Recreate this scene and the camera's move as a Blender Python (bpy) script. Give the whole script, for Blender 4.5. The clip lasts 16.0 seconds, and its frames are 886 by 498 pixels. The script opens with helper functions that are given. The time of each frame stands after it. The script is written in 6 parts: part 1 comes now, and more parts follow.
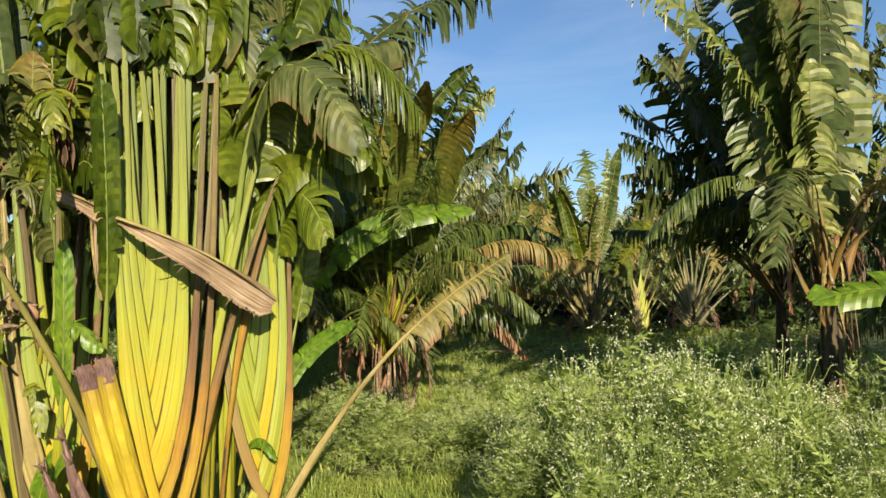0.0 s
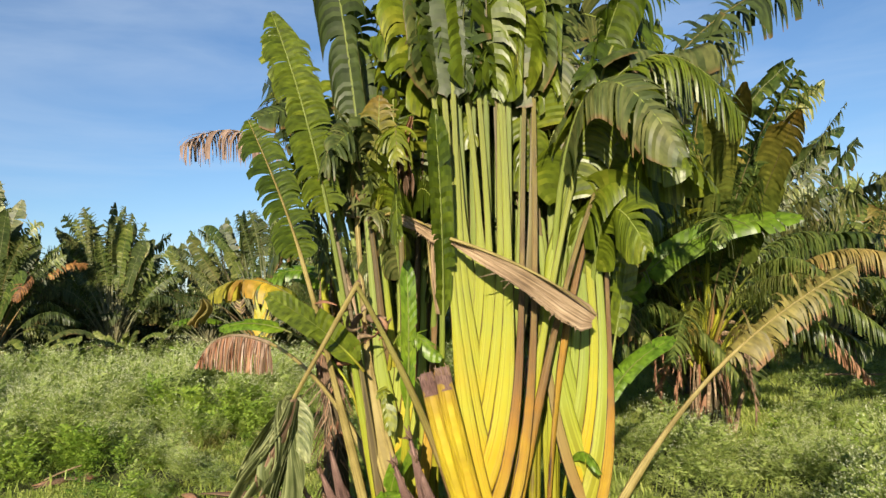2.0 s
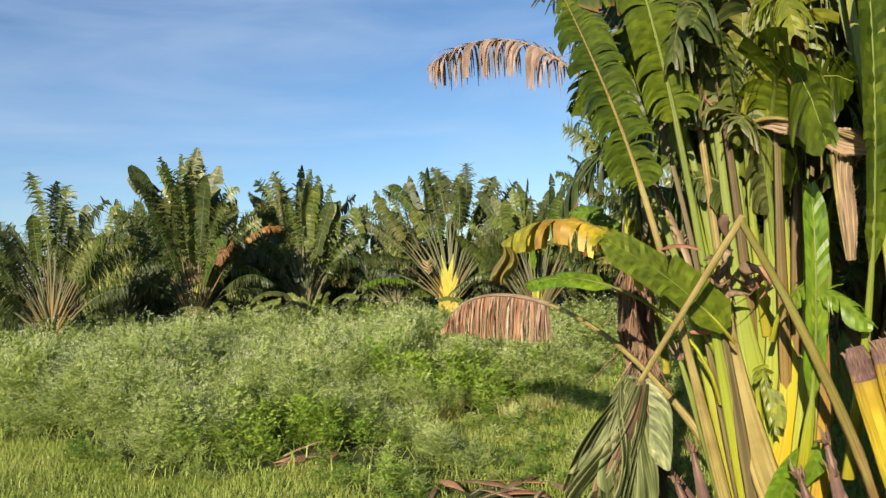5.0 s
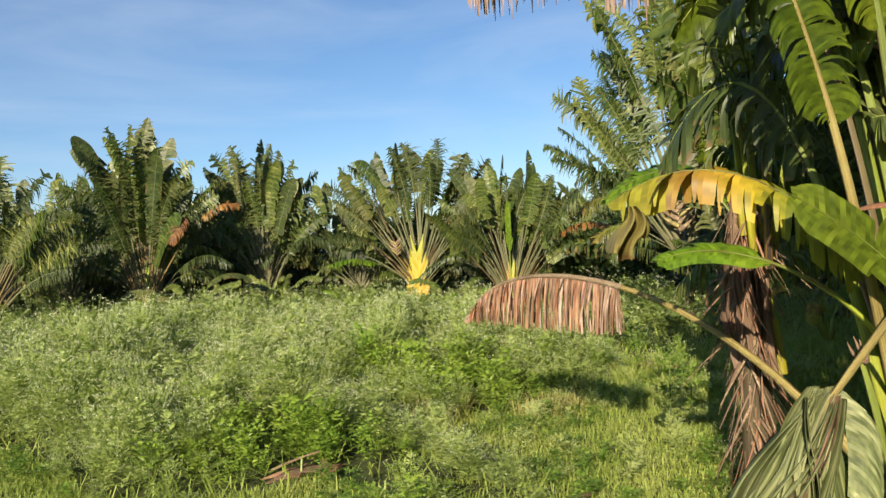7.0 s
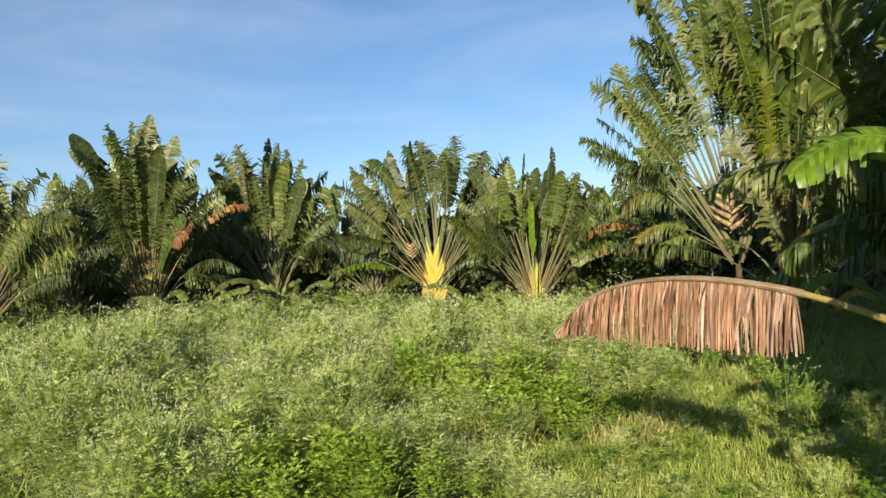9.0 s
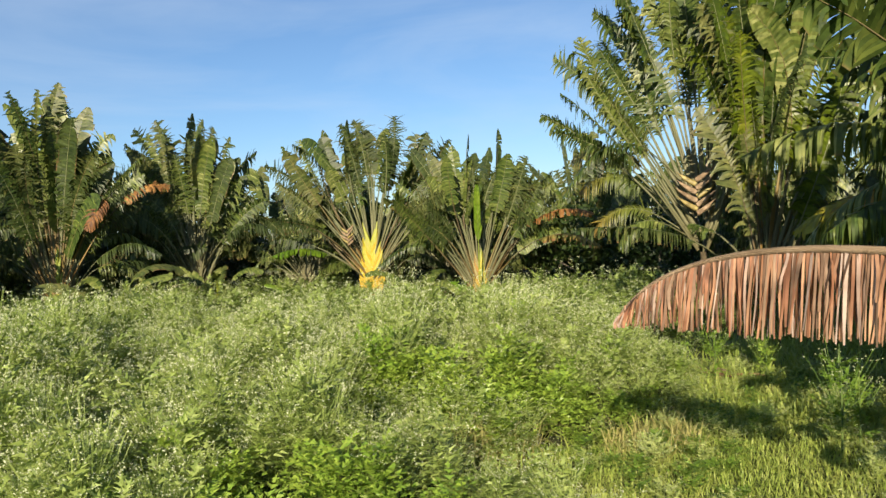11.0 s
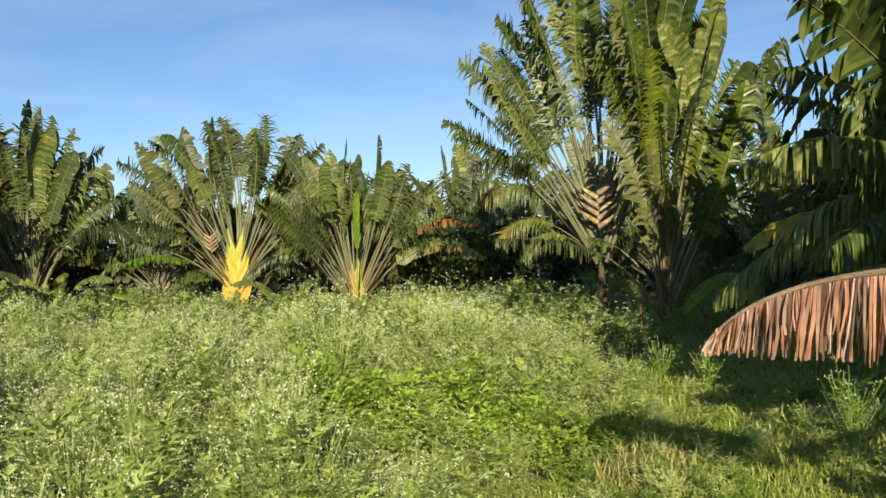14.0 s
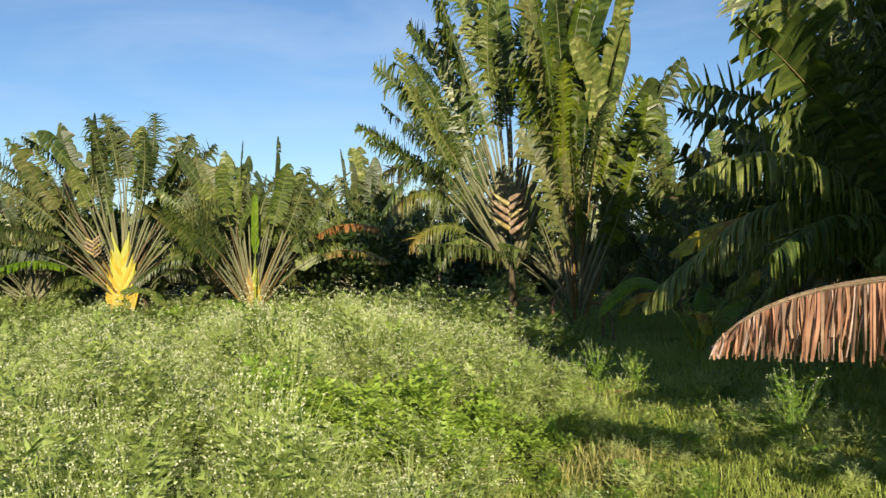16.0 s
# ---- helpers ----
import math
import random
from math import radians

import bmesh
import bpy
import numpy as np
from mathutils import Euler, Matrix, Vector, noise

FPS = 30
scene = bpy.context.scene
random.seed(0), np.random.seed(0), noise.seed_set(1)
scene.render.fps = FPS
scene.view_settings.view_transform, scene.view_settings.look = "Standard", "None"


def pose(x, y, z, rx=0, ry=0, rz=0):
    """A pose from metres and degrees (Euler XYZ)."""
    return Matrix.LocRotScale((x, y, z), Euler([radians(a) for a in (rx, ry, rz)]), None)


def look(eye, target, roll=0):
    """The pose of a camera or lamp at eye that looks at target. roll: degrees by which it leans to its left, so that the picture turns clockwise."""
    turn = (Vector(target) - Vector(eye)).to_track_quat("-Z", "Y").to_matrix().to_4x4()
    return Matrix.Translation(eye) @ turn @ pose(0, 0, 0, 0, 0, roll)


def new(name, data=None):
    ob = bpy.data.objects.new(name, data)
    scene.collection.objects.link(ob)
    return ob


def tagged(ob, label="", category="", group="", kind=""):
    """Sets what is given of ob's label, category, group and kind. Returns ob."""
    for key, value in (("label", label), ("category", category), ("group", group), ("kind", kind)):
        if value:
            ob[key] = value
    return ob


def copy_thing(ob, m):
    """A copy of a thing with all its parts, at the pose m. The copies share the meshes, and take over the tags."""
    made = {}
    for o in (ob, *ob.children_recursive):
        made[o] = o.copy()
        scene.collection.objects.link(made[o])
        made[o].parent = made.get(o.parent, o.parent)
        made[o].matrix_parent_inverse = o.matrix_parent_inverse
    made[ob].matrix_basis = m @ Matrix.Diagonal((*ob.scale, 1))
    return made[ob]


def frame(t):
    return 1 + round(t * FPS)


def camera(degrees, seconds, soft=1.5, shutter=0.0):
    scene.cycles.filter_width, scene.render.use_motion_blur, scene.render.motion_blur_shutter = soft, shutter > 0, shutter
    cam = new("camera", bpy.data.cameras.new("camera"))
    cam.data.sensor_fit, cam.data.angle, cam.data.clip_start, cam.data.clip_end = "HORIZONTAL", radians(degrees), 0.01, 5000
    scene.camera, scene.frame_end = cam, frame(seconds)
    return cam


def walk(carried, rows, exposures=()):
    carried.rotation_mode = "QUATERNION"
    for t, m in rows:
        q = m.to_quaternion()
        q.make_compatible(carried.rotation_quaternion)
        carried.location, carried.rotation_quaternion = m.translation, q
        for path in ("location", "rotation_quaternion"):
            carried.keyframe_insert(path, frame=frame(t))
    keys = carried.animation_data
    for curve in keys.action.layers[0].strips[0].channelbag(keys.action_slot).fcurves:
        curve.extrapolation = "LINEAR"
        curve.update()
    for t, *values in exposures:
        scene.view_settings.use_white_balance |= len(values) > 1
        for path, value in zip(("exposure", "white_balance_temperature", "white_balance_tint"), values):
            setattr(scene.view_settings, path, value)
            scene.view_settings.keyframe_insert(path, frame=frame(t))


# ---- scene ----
cam = camera(61.32, 16.0)
ROWS = [
    (0.0, 0.001, 0.001, 1.635, 91.72, 2.00, -0.78),
    (0.5, 0.042, -0.079, 1.646, 92.39, 1.87, 7.27),
    (1.0, 0.060, -0.107, 1.648, 93.07, 1.83, 13.77),
    (1.5, 0.040, -0.101, 1.648, 93.57, 1.90, 18.40),
    (2.0, -0.100, -0.048, 1.641, 93.71, 2.30, 22.00),
    (2.5, -0.267, 0.031, 1.638, 93.48, 2.70, 25.10),
    (3.0, -0.452, 0.189, 1.618, 93.12, 3.00, 28.12),
    (3.5, -0.686, 0.335, 1.610, 92.77, 3.20, 30.83),
    (4.0, -0.983, 0.421, 1.622, 92.37, 3.12, 32.87),
    (4.5, -1.238, 0.528, 1.632, 91.91, 3.20, 34.03),
    (5.0, -1.530, 0.665, 1.621, 91.24, 3.37, 34.11),
    (7.5, -2.751, 1.424, 1.597, 89.60, 3.18, 29.97),
    (8.0, -2.969, 1.599, 1.598, 89.91, 3.52, 30.67),
    (10.5, -4.134, 2.319, 1.513, 89.78, 3.21, 26.98),
    (11.0, -4.332, 2.471, 1.495, 88.97, 2.98, 24.27),
    (11.5, -4.564, 2.567, 1.487, 88.34, 2.77, 22.65),
    (12.0, -4.737, 2.642, 1.500, 88.31, 2.75, 22.46),
    (12.5, -4.908, 2.739, 1.519, 88.77, 2.78, 22.79),
    (13.0, -5.056, 2.766, 1.537, 89.58, 2.47, 22.59),
    (13.5, -5.231, 2.769, 1.537, 89.68, 2.05, 18.23),
    (14.0, -5.350, 2.834, 1.513, 89.26, 1.75, 12.13),
    (14.5, -5.468, 2.923, 1.507, 88.96, 1.63, 6.57),
    (15.0, -5.617, 2.918, 1.522, 88.79, 1.72, 2.00),
    (15.5, -5.803, 2.877, 1.539, 88.93, 1.74, -0.51),
    (16.0, -5.901, 2.763, 1.550, 89.29, 1.60, 2.66),
]
walk(cam, [(t, pose(x, y, z, rx, ry, rz)) for t, x, y, z, rx, ry, rz in ROWS])

# ---- sky, sun, exposure ----
SUN_ELEVATION, SUN_AZIMUTH = radians(22), math.atan2(0.23, -0.97)
scene.view_settings.exposure = 0.88
world = bpy.data.worlds.new("sky")
scene.world = world
world.use_nodes = True
wn, wl = world.node_tree.nodes, world.node_tree.links
wn.clear()
sky = wn.new("ShaderNodeTexSky")
sky.sky_type = "NISHITA"
sky.sun_disc = False
sky.sun_elevation = SUN_ELEVATION
sky.sun_rotation = SUN_AZIMUTH
sky.air_density, sky.dust_density, sky.ozone_density = 1.0, 0.3, 5.0
coord = wn.new("ShaderNodeTexCoord")
stretch = wn.new("ShaderNodeMapping")
stretch.inputs["Scale"].default_value = (1.6, 1.0, 6.5)
stretch.inputs["Rotation"].default_value = (0.18, 0.1, 0.4)
cirrus = wn.new("ShaderNodeTexNoise")
cirrus.inputs["Scale"].default_value = 1.7
cirrus.inputs["Detail"].default_value = 7
cirrus.inputs["Roughness"].default_value = 0.55
cirrus.inputs["Distortion"].default_value = 0.5
thin = wn.new("ShaderNodeMapRange")
thin.inputs["From Min"].default_value, thin.inputs["From Max"].default_value = 0.44, 0.80
thin.inputs["To Max"].default_value = 0.42
veil = wn.new("ShaderNodeMix")
veil.data_type = "RGBA"
veil.inputs["B"].default_value = (4.9, 5.9, 7.2, 1)
back = wn.new("ShaderNodeBackground")
back.inputs["Strength"].default_value = 0.072
wout = wn.new("ShaderNodeOutputWorld")
wl.new(coord.outputs["Generated"], stretch.inputs["Vector"])
wl.new(stretch.outputs[0], cirrus.inputs["Vector"])
wl.new(cirrus.outputs["Fac"], thin.inputs["Value"])
wl.new(thin.outputs[0], veil.inputs["Factor"])
wl.new(sky.outputs[0], veil.inputs["A"])
wl.new(veil.outputs["Result"], back.inputs["Color"])
wl.new(back.outputs[0], wout.inputs["Surface"])

sun_data = bpy.data.lights.new("sun", "SUN")
sun_data.energy, sun_data.angle, sun_data.color = 5.0, radians(0.5), (1.0, 0.87, 0.68)
sun = new("sun", sun_data)
towards = Vector((math.sin(SUN_AZIMUTH) * math.cos(SUN_ELEVATION), math.cos(SUN_AZIMUTH) * math.cos(SUN_ELEVATION), math.sin(SUN_ELEVATION)))
sun.matrix_world = look(towards * 50, (0, 0, 0))


# ---- materials ----
def ramp_node(nodes, stops):
    r = nodes.new("ShaderNodeValToRGB")
    while len(r.color_ramp.elements) < len(stops):
        r.color_ramp.elements.new(0.5)
    for e, (p, c) in zip(r.color_ramp.elements, stops):
        e.position, e.color = p, (*c, 1)
    return r


def surface(name, stops, scale=8.0, rough=0.5, through_light=0.0, glow=(1.2, 1.25, 0.6), vary=0.25, bump=0.3, fine=60.0, along=None, edge=None, grain=None, streak=0.35, sheen=0.32, piece=None):
    """A matt-to-glossy natural surface: two scales of noise through a colour ramp, varied from object to object and
    piece to piece,
    with thin leaves passing light. along: ramp of colours along the uv's u, mixed in by its weight; edge: colour of a
    ragged rim, dry on leaves, dark on sheaths."""
    m = bpy.data.materials.new(name)
    m.use_nodes = True
    n, l = m.node_tree.nodes, m.node_tree.links
    n.clear()
    out, bsdf = n.new("ShaderNodeOutputMaterial"), n.new("ShaderNodeBsdfPrincipled")
    tc, info, geo = n.new("ShaderNodeTexCoord"), n.new("ShaderNodeObjectInfo"), n.new("ShaderNodeNewGeometry")
    big, small = n.new("ShaderNodeTexNoise"), n.new("ShaderNodeTexNoise")
    big.inputs["Scale"].default_value, big.inputs["Detail"].default_value = scale, 4
    small.inputs["Scale"].default_value, small.inputs["Detail"].default_value = fine, 3
    vec = tc.outputs["Object"]
    if grain:
        small.inputs["Scale"].default_value = 1.0
        gm = n.new("ShaderNodeMapping")
        gm.inputs["Scale"].default_value = grain
        l.new(tc.outputs["UV"], gm.inputs["Vector"])
        l.new(gm.outputs[0], small.inputs["Vector"])
    else:
        l.new(vec, small.inputs["Vector"])
    l.new(vec, big.inputs["Vector"])
    a = n.new("ShaderNodeMath")
    a.operation = "MULTIPLY_ADD"
    a.inputs[1].default_value = streak
    l.new(small.outputs["Fac"], a.inputs[0])
    l.new(big.outputs["Fac"], a.inputs[2])
    b = n.new("ShaderNodeMath")
    b.operation = "MULTIPLY_ADD"
    piece = vary if piece is None else piece
    b.inputs[1].default_value = piece
    l.new(geo.outputs["Random Per Island"], b.inputs[0])
    l.new(a.outputs[0], b.inputs[2])
    c = n.new("ShaderNodeMath")
    c.operation = "MULTIPLY_ADD"
    c.inputs[1].default_value = vary
    l.new(info.outputs["Random"], c.inputs[0])
    l.new(b.outputs[0], c.inputs[2])
    fit_range = n.new("ShaderNodeMapRange")
    fit_range.inputs["From Min"].default_value, fit_range.inputs["From Max"].default_value = 0.225 + 0.5 * streak + (vary + piece) * 0.1, 0.775 + 0.5 * streak + (vary + piece) * 0.9
    l.new(c.outputs[0], fit_range.inputs["Value"])
    ramp = ramp_node(n, stops)
    l.new(fit_range.outputs[0], ramp.inputs[0])
    col = ramp.outputs[0]
    sep = n.new("ShaderNodeSeparateXYZ")
    l.new(tc.outputs["UV"], sep.inputs[0])
    if along:
        weight, stops2 = along
        r2 = ramp_node(n, stops2)
        wob = n.new("ShaderNodeMath")
        wob.operation = "MULTIPLY_ADD"
        wob.inputs[1].default_value = 0.22
        l.new(big.outputs["Fac"], wob.inputs[0])
        l.new(sep.outputs[0], wob.inputs[2])
        run = n.new("ShaderNodeMath")
        run.operation = "MULTIPLY_ADD"
        run.inputs[1].default_value = 0.24
        l.new(small.outputs["Fac"], run.inputs[0])
        l.new(wob.outputs[0], run.inputs[2])
        sh = n.new("ShaderNodeMath")
        sh.operation = "SUBTRACT"
        sh.inputs[1].default_value = 0.23
        l.new(run.outputs[0], sh.inputs[0])
        l.new(sh.outputs[0], r2.inputs[0])
        mx = n.new("ShaderNodeMix")
        mx.data_type = "RGBA"
        mx.inputs["Factor"].default_value = weight
        l.new(col, mx.inputs["A"])
        l.new(r2.outputs[0], mx.inputs["B"])
        col = mx.outputs["Result"]
    if edge:
        colour, start = edge
        ed = n.new("ShaderNodeMath")
        ed.operation = "MULTIPLY_ADD"
        ed.inputs[1].default_value = 0.5
        l.new(big.outputs["Fac"], ed.inputs[0])
        l.new(sep.outputs[1], ed.inputs[2])
        er = n.new("ShaderNodeMapRange")
        er.inputs["From Min"].default_value, er.inputs["From Max"].default_value = start + 0.25, start + 0.4
        l.new(ed.outputs[0], er.inputs["Value"])
        mx = n.new("ShaderNodeMix")
        mx.data_type = "RGBA"
        mx.inputs["B"].default_value = (*colour, 1)
        l.new(er.outputs[0], mx.inputs["Factor"])
        l.new(col, mx.inputs["A"])
        col = mx.outputs["Result"]
    if grain:
        span = n.new("ShaderNodeMapRange")
        span.inputs["From Min"].default_value, span.inputs["From Max"].default_value = 0.30, 0.70
        span.inputs["To Min"].default_value, span.inputs["To Max"].default_value = 0.50, 1.28
        l.new(small.outputs["Fac"], span.inputs["Value"])
        lined = n.new("ShaderNodeMix")
        lined.data_type, lined.blend_type = "RGBA", "MULTIPLY"
        lined.inputs["Factor"].default_value = 1
        l.new(col, lined.inputs["A"])
        l.new(span.outputs[0], lined.inputs["B"])
        col = lined.outputs["Result"]
    l.new(col, bsdf.inputs["Base Color"])
    bsdf.inputs["Roughness"].default_value = rough
    bsdf.inputs["Specular IOR Level"].default_value = sheen
    if bump:
        bp = n.new("ShaderNodeBump")
        bp.inputs["Strength"].default_value, bp.inputs["Distance"].default_value = bump, 0.01
        l.new(small.outputs["Fac"], bp.inputs["Height"])
        l.new(bp.outputs[0], bsdf.inputs["Normal"])
    if through_light:
        tr = n.new("ShaderNodeBsdfTranslucent")
        bright = n.new("ShaderNodeMix")
        bright.data_type, bright.blend_type = "RGBA", "MULTIPLY"
        bright.inputs["Factor"].default_value = 1
        bright.inputs["B"].default_value = (*glow, 1)
        l.new(col, bright.inputs["A"])
        l.new(bright.outputs["Result"], tr.inputs["Color"])
        mix = n.new("ShaderNodeMixShader")
        mix.inputs[0].default_value = through_light
        l.new(bsdf.outputs[0], mix.inputs[1])
        l.new(tr.outputs[0], mix.inputs[2])
        l.new(mix.outputs[0], out.inputs["Surface"])
    else:
        l.new(bsdf.outputs[0], out.inputs["Surface"])
    return m


VEINS = (70, 2, 1)
# pale ramp end and wide spread per strip put sunlit highlights into the colour
M_LEAF = surface("palm_leaf", [(0, (0.014, 0.030, 0.007)), (0.33, (0.055, 0.088, 0.017)), (0.66, (0.14, 0.170, 0.036)), (1, (0.36, 0.36, 0.13))], 2.5, 0.40, 0.22, glow=(1.3, 1.35, 0.4), vary=0.5, edge=((0.19, 0.125, 0.05), 0.98), grain=VEINS, sheen=0.34, piece=0.5)
M_LEAF_NEAR = surface("glossy_palm_leaf", [(0, (0.016, 0.031, 0.003)), (0.33, (0.052, 0.082, 0.006)), (0.66, (0.115, 0.150, 0.011)), (1, (0.26, 0.255, 0.03))], 2.5, 0.36, 0.25, glow=(1.5, 1.4, 0.25), vary=0.65, edge=((0.17, 0.11, 0.03), 1.0), grain=(110, 2, 1), sheen=0.32, bump=0.5, piece=0.2)
M_LEAF_DARK = surface("old_palm_leaf", [(0, (0.016, 0.030, 0.008)), (0.5, (0.056, 0.078, 0.019)), (1, (0.18, 0.175, 0.055))], 2.5, 0.45, 0.16, glow=(1.3, 1.3, 0.4), vary=0.5, edge=((0.17, 0.10, 0.04), 0.90), grain=VEINS, sheen=0.28, piece=0.3)
M_LEAF_FRESH = surface("fresh_palm_leaf", [(0, (0.07, 0.15, 0.012)), (0.5, (0.13, 0.22, 0.016)), (1, (0.22, 0.28, 0.025))], 2.0, 0.35, 0.35, vary=0.2, grain=VEINS, piece=0.1)
M_LEAF_TURNING = surface("turning_palm_leaf", [(0, (0.20, 0.22, 0.03)), (0.5, (0.45, 0.32, 0.03)), (1, (0.42, 0.20, 0.04))], 2.0, 0.45, 0.35, glow=(1.2, 1.0, 0.5), vary=0.15, along=(0.7, [(0, (0.09, 0.17, 0.025)), (0.30, (0.16, 0.24, 0.03)), (0.42, (0.48, 0.40, 0.03)), (0.58, (0.50, 0.28, 0.03)), (0.68, (0.28, 0.12, 0.03)), (0.78, (0.34, 0.32, 0.03)), (1, (0.26, 0.28, 0.03))]), grain=VEINS, piece=0.1)
M_LEAF_TURNING_EDGE = surface("yellowing_palm_leaf", [(0, (0.06, 0.085, 0.015)), (0.5, (0.13, 0.15, 0.025)), (1, (0.26, 0.22, 0.04))], 2.0, 0.42, 0.25, glow=(1.2, 1.0, 0.5), vary=0.3, along=(0.65, [(0, (0.05, 0.085, 0.015)), (0.45, (0.11, 0.14, 0.02)), (0.75, (0.21, 0.18, 0.03)), (1, (0.25, 0.13, 0.03))]), grain=VEINS, piece=0.3)
M_LEAF_BROWNING = surface("browning_palm_leaf", [(0, (0.11, 0.12, 0.025)), (0.5, (0.23, 0.19, 0.05)), (1, (0.33, 0.24, 0.07))], 3.0, 0.5, 0.25, glow=(1.2, 1.0, 0.6), vary=0.3, edge=((0.24, 0.13, 0.05), 0.75), grain=VEINS, piece=0.1)
M_DRY = surface("dry_leaf", [(0, (0.07, 0.04, 0.025)), (0.5, (0.19, 0.115, 0.07)), (1, (0.36, 0.25, 0.16))], 6, 0.7, 0.15, glow=(1.2, 1.0, 0.7), vary=0.5, grain=VEINS, streak=0.7)
M_DRY_RED = surface("red_dry_leaf", [(0, (0.13, 0.05, 0.03)), (0.45, (0.32, 0.15, 0.08)), (1, (0.54, 0.34, 0.20))], 6, 0.65, 0.2, glow=(1.25, 0.9, 0.6), vary=0.5, grain=VEINS)
M_DRY_PALE = surface("bleached_dry_leaf", [(0, (0.13, 0.08, 0.055)), (0.45, (0.36, 0.25, 0.19)), (1, (0.60, 0.48, 0.39))], 6, 0.7, 0.2, glow=(1.2, 1.0, 0.8), vary=0.5, grain=VEINS)
M_RUST = surface("rusty_palm_leaf", [(0, (0.09, 0.035, 0.012)), (0.5, (0.24, 0.105, 0.028)), (1, (0.40, 0.22, 0.06))], 4, 0.6, 0.2, glow=(1.2, 0.9, 0.5), vary=0.4, grain=VEINS)
M_WITHERED = surface("withered_sheath", [(0, (0.045, 0.022, 0.018)), (0.45, (0.14, 0.075, 0.06)), (1, (0.30, 0.19, 0.15))], 6, 0.7, 0.0, vary=0.4, grain=(3, 24, 1), bump=0.8, streak=1.3)
M_STRAW = surface("straw_sheath", [(0, (0.11, 0.07, 0.04)), (0.5, (0.27, 0.185, 0.105)), (1, (0.44, 0.33, 0.21))], 6, 0.75, 0.0, vary=0.2, grain=(3, 22, 1), bump=0.8, streak=1.1)
M_SHEATH_YELLOW = surface("yellow_sheath", [(0, (0.20, 0.10, 0.008)), (0.3, (0.36, 0.26, 0.014)), (0.7, (0.40, 0.34, 0.02)), (1, (0.44, 0.41, 0.08))], 5, 0.42, 0.0, vary=0.35, along=(0.75, [(0, (0.40, 0.18, 0.008)), (0.09, (0.42, 0.26, 0.008)), (0.17, (0.38, 0.29, 0.012)), (0.24, (0.32, 0.31, 0.018)), (0.31, (0.28, 0.32, 0.025)), (0.40, (0.21, 0.27, 0.045)), (0.62, (0.18, 0.24, 0.065)), (1, (0.12, 0.16, 0.04))]), edge=((0.09, 0.04, 0.012), 0.85), grain=(2.5, 30, 1), bump=0.5, streak=1.1)
M_SHEATH_DYING = surface("dying_sheath", [(0, (0.035, 0.018, 0.012)), (0.25, (0.16, 0.08, 0.03)), (0.55, (0.34, 0.20, 0.02)), (1, (0.38, 0.32, 0.05))], 7, 0.5, 0.0, vary=0.3, along=(0.7, [(0, (0.36, 0.18, 0.010)), (0.12, (0.38, 0.25, 0.015)), (0.18, (0.32, 0.15, 0.015)), (0.24, (0.14, 0.07, 0.035)), (0.34, (0.11, 0.07, 0.045)), (0.42, (0.20, 0.16, 0.07)), (0.55, (0.16, 0.16, 0.05)), (1, (0.12, 0.14, 0.04))]), edge=((0.05, 0.025, 0.015), 0.80), grain=(3, 22, 1), bump=0.6, streak=1.6)
M_STALK_TAN = surface("tan_stalk", [(0, (0.10, 0.065, 0.02)), (0.45, (0.26, 0.20, 0.06)), (1, (0.40, 0.33, 0.12))], 8, 0.5, 0.0, vary=0.3, edge=((0.08, 0.05, 0.02), 0.85), grain=(4, 20, 1), bump=0.5, streak=1.1)
M_LIMP = surface("limp_leaf", [(0, (0.030, 0.040, 0.014)), (0.4, (0.13, 0.155, 0.055)), (0.75, (0.26, 0.27, 0.12)), (1, (0.42, 0.42, 0.25))], 6, 0.5, 0.15, vary=0.3, edge=((0.12, 0.09, 0.05), 0.95), grain=(34, 2, 1), streak=1.2, sheen=0.2, bump=0.6)
M_SHEATH_CUT = surface("cut_sheath", [(0, (0.20, 0.09, 0.015)), (0.4, (0.36, 0.25, 0.016)), (1, (0.42, 0.36, 0.04))], 6, 0.45, 0.0, vary=0.2, along=(0.75, [(0, (0.42, 0.24, 0.008)), (0.4, (0.45, 0.34, 0.010)), (0.60, (0.44, 0.32, 0.012)), (0.84, (0.40, 0.26, 0.02)), (0.93, (0.20, 0.10, 0.05)), (1, (0.09, 0.06, 0.045))]), edge=((0.10, 0.045, 0.02), 0.97), grain=(4, 22, 1), bump=0.9, streak=1.6)
M_SHEATH_GREEN = surface("green_sheath", [(0, (0.06, 0.075, 0.012)), (0.5, (0.14, 0.18, 0.020)), (1, (0.27, 0.28, 0.05))], 5, 0.45, 0.0, vary=0.4, along=(0.6, [(0, (0.36, 0.27, 0.012)), (0.12, (0.36, 0.34, 0.016)), (0.24, (0.27, 0.31, 0.03)), (0.38, (0.19, 0.24, 0.04)), (0.55, (0.16, 0.20, 0.045)), (1, (0.20, 0.24, 0.05))]), edge=((0.08, 0.045, 0.02), 0.86), grain=(2.5, 24, 1), bump=0.35, streak=1.2)
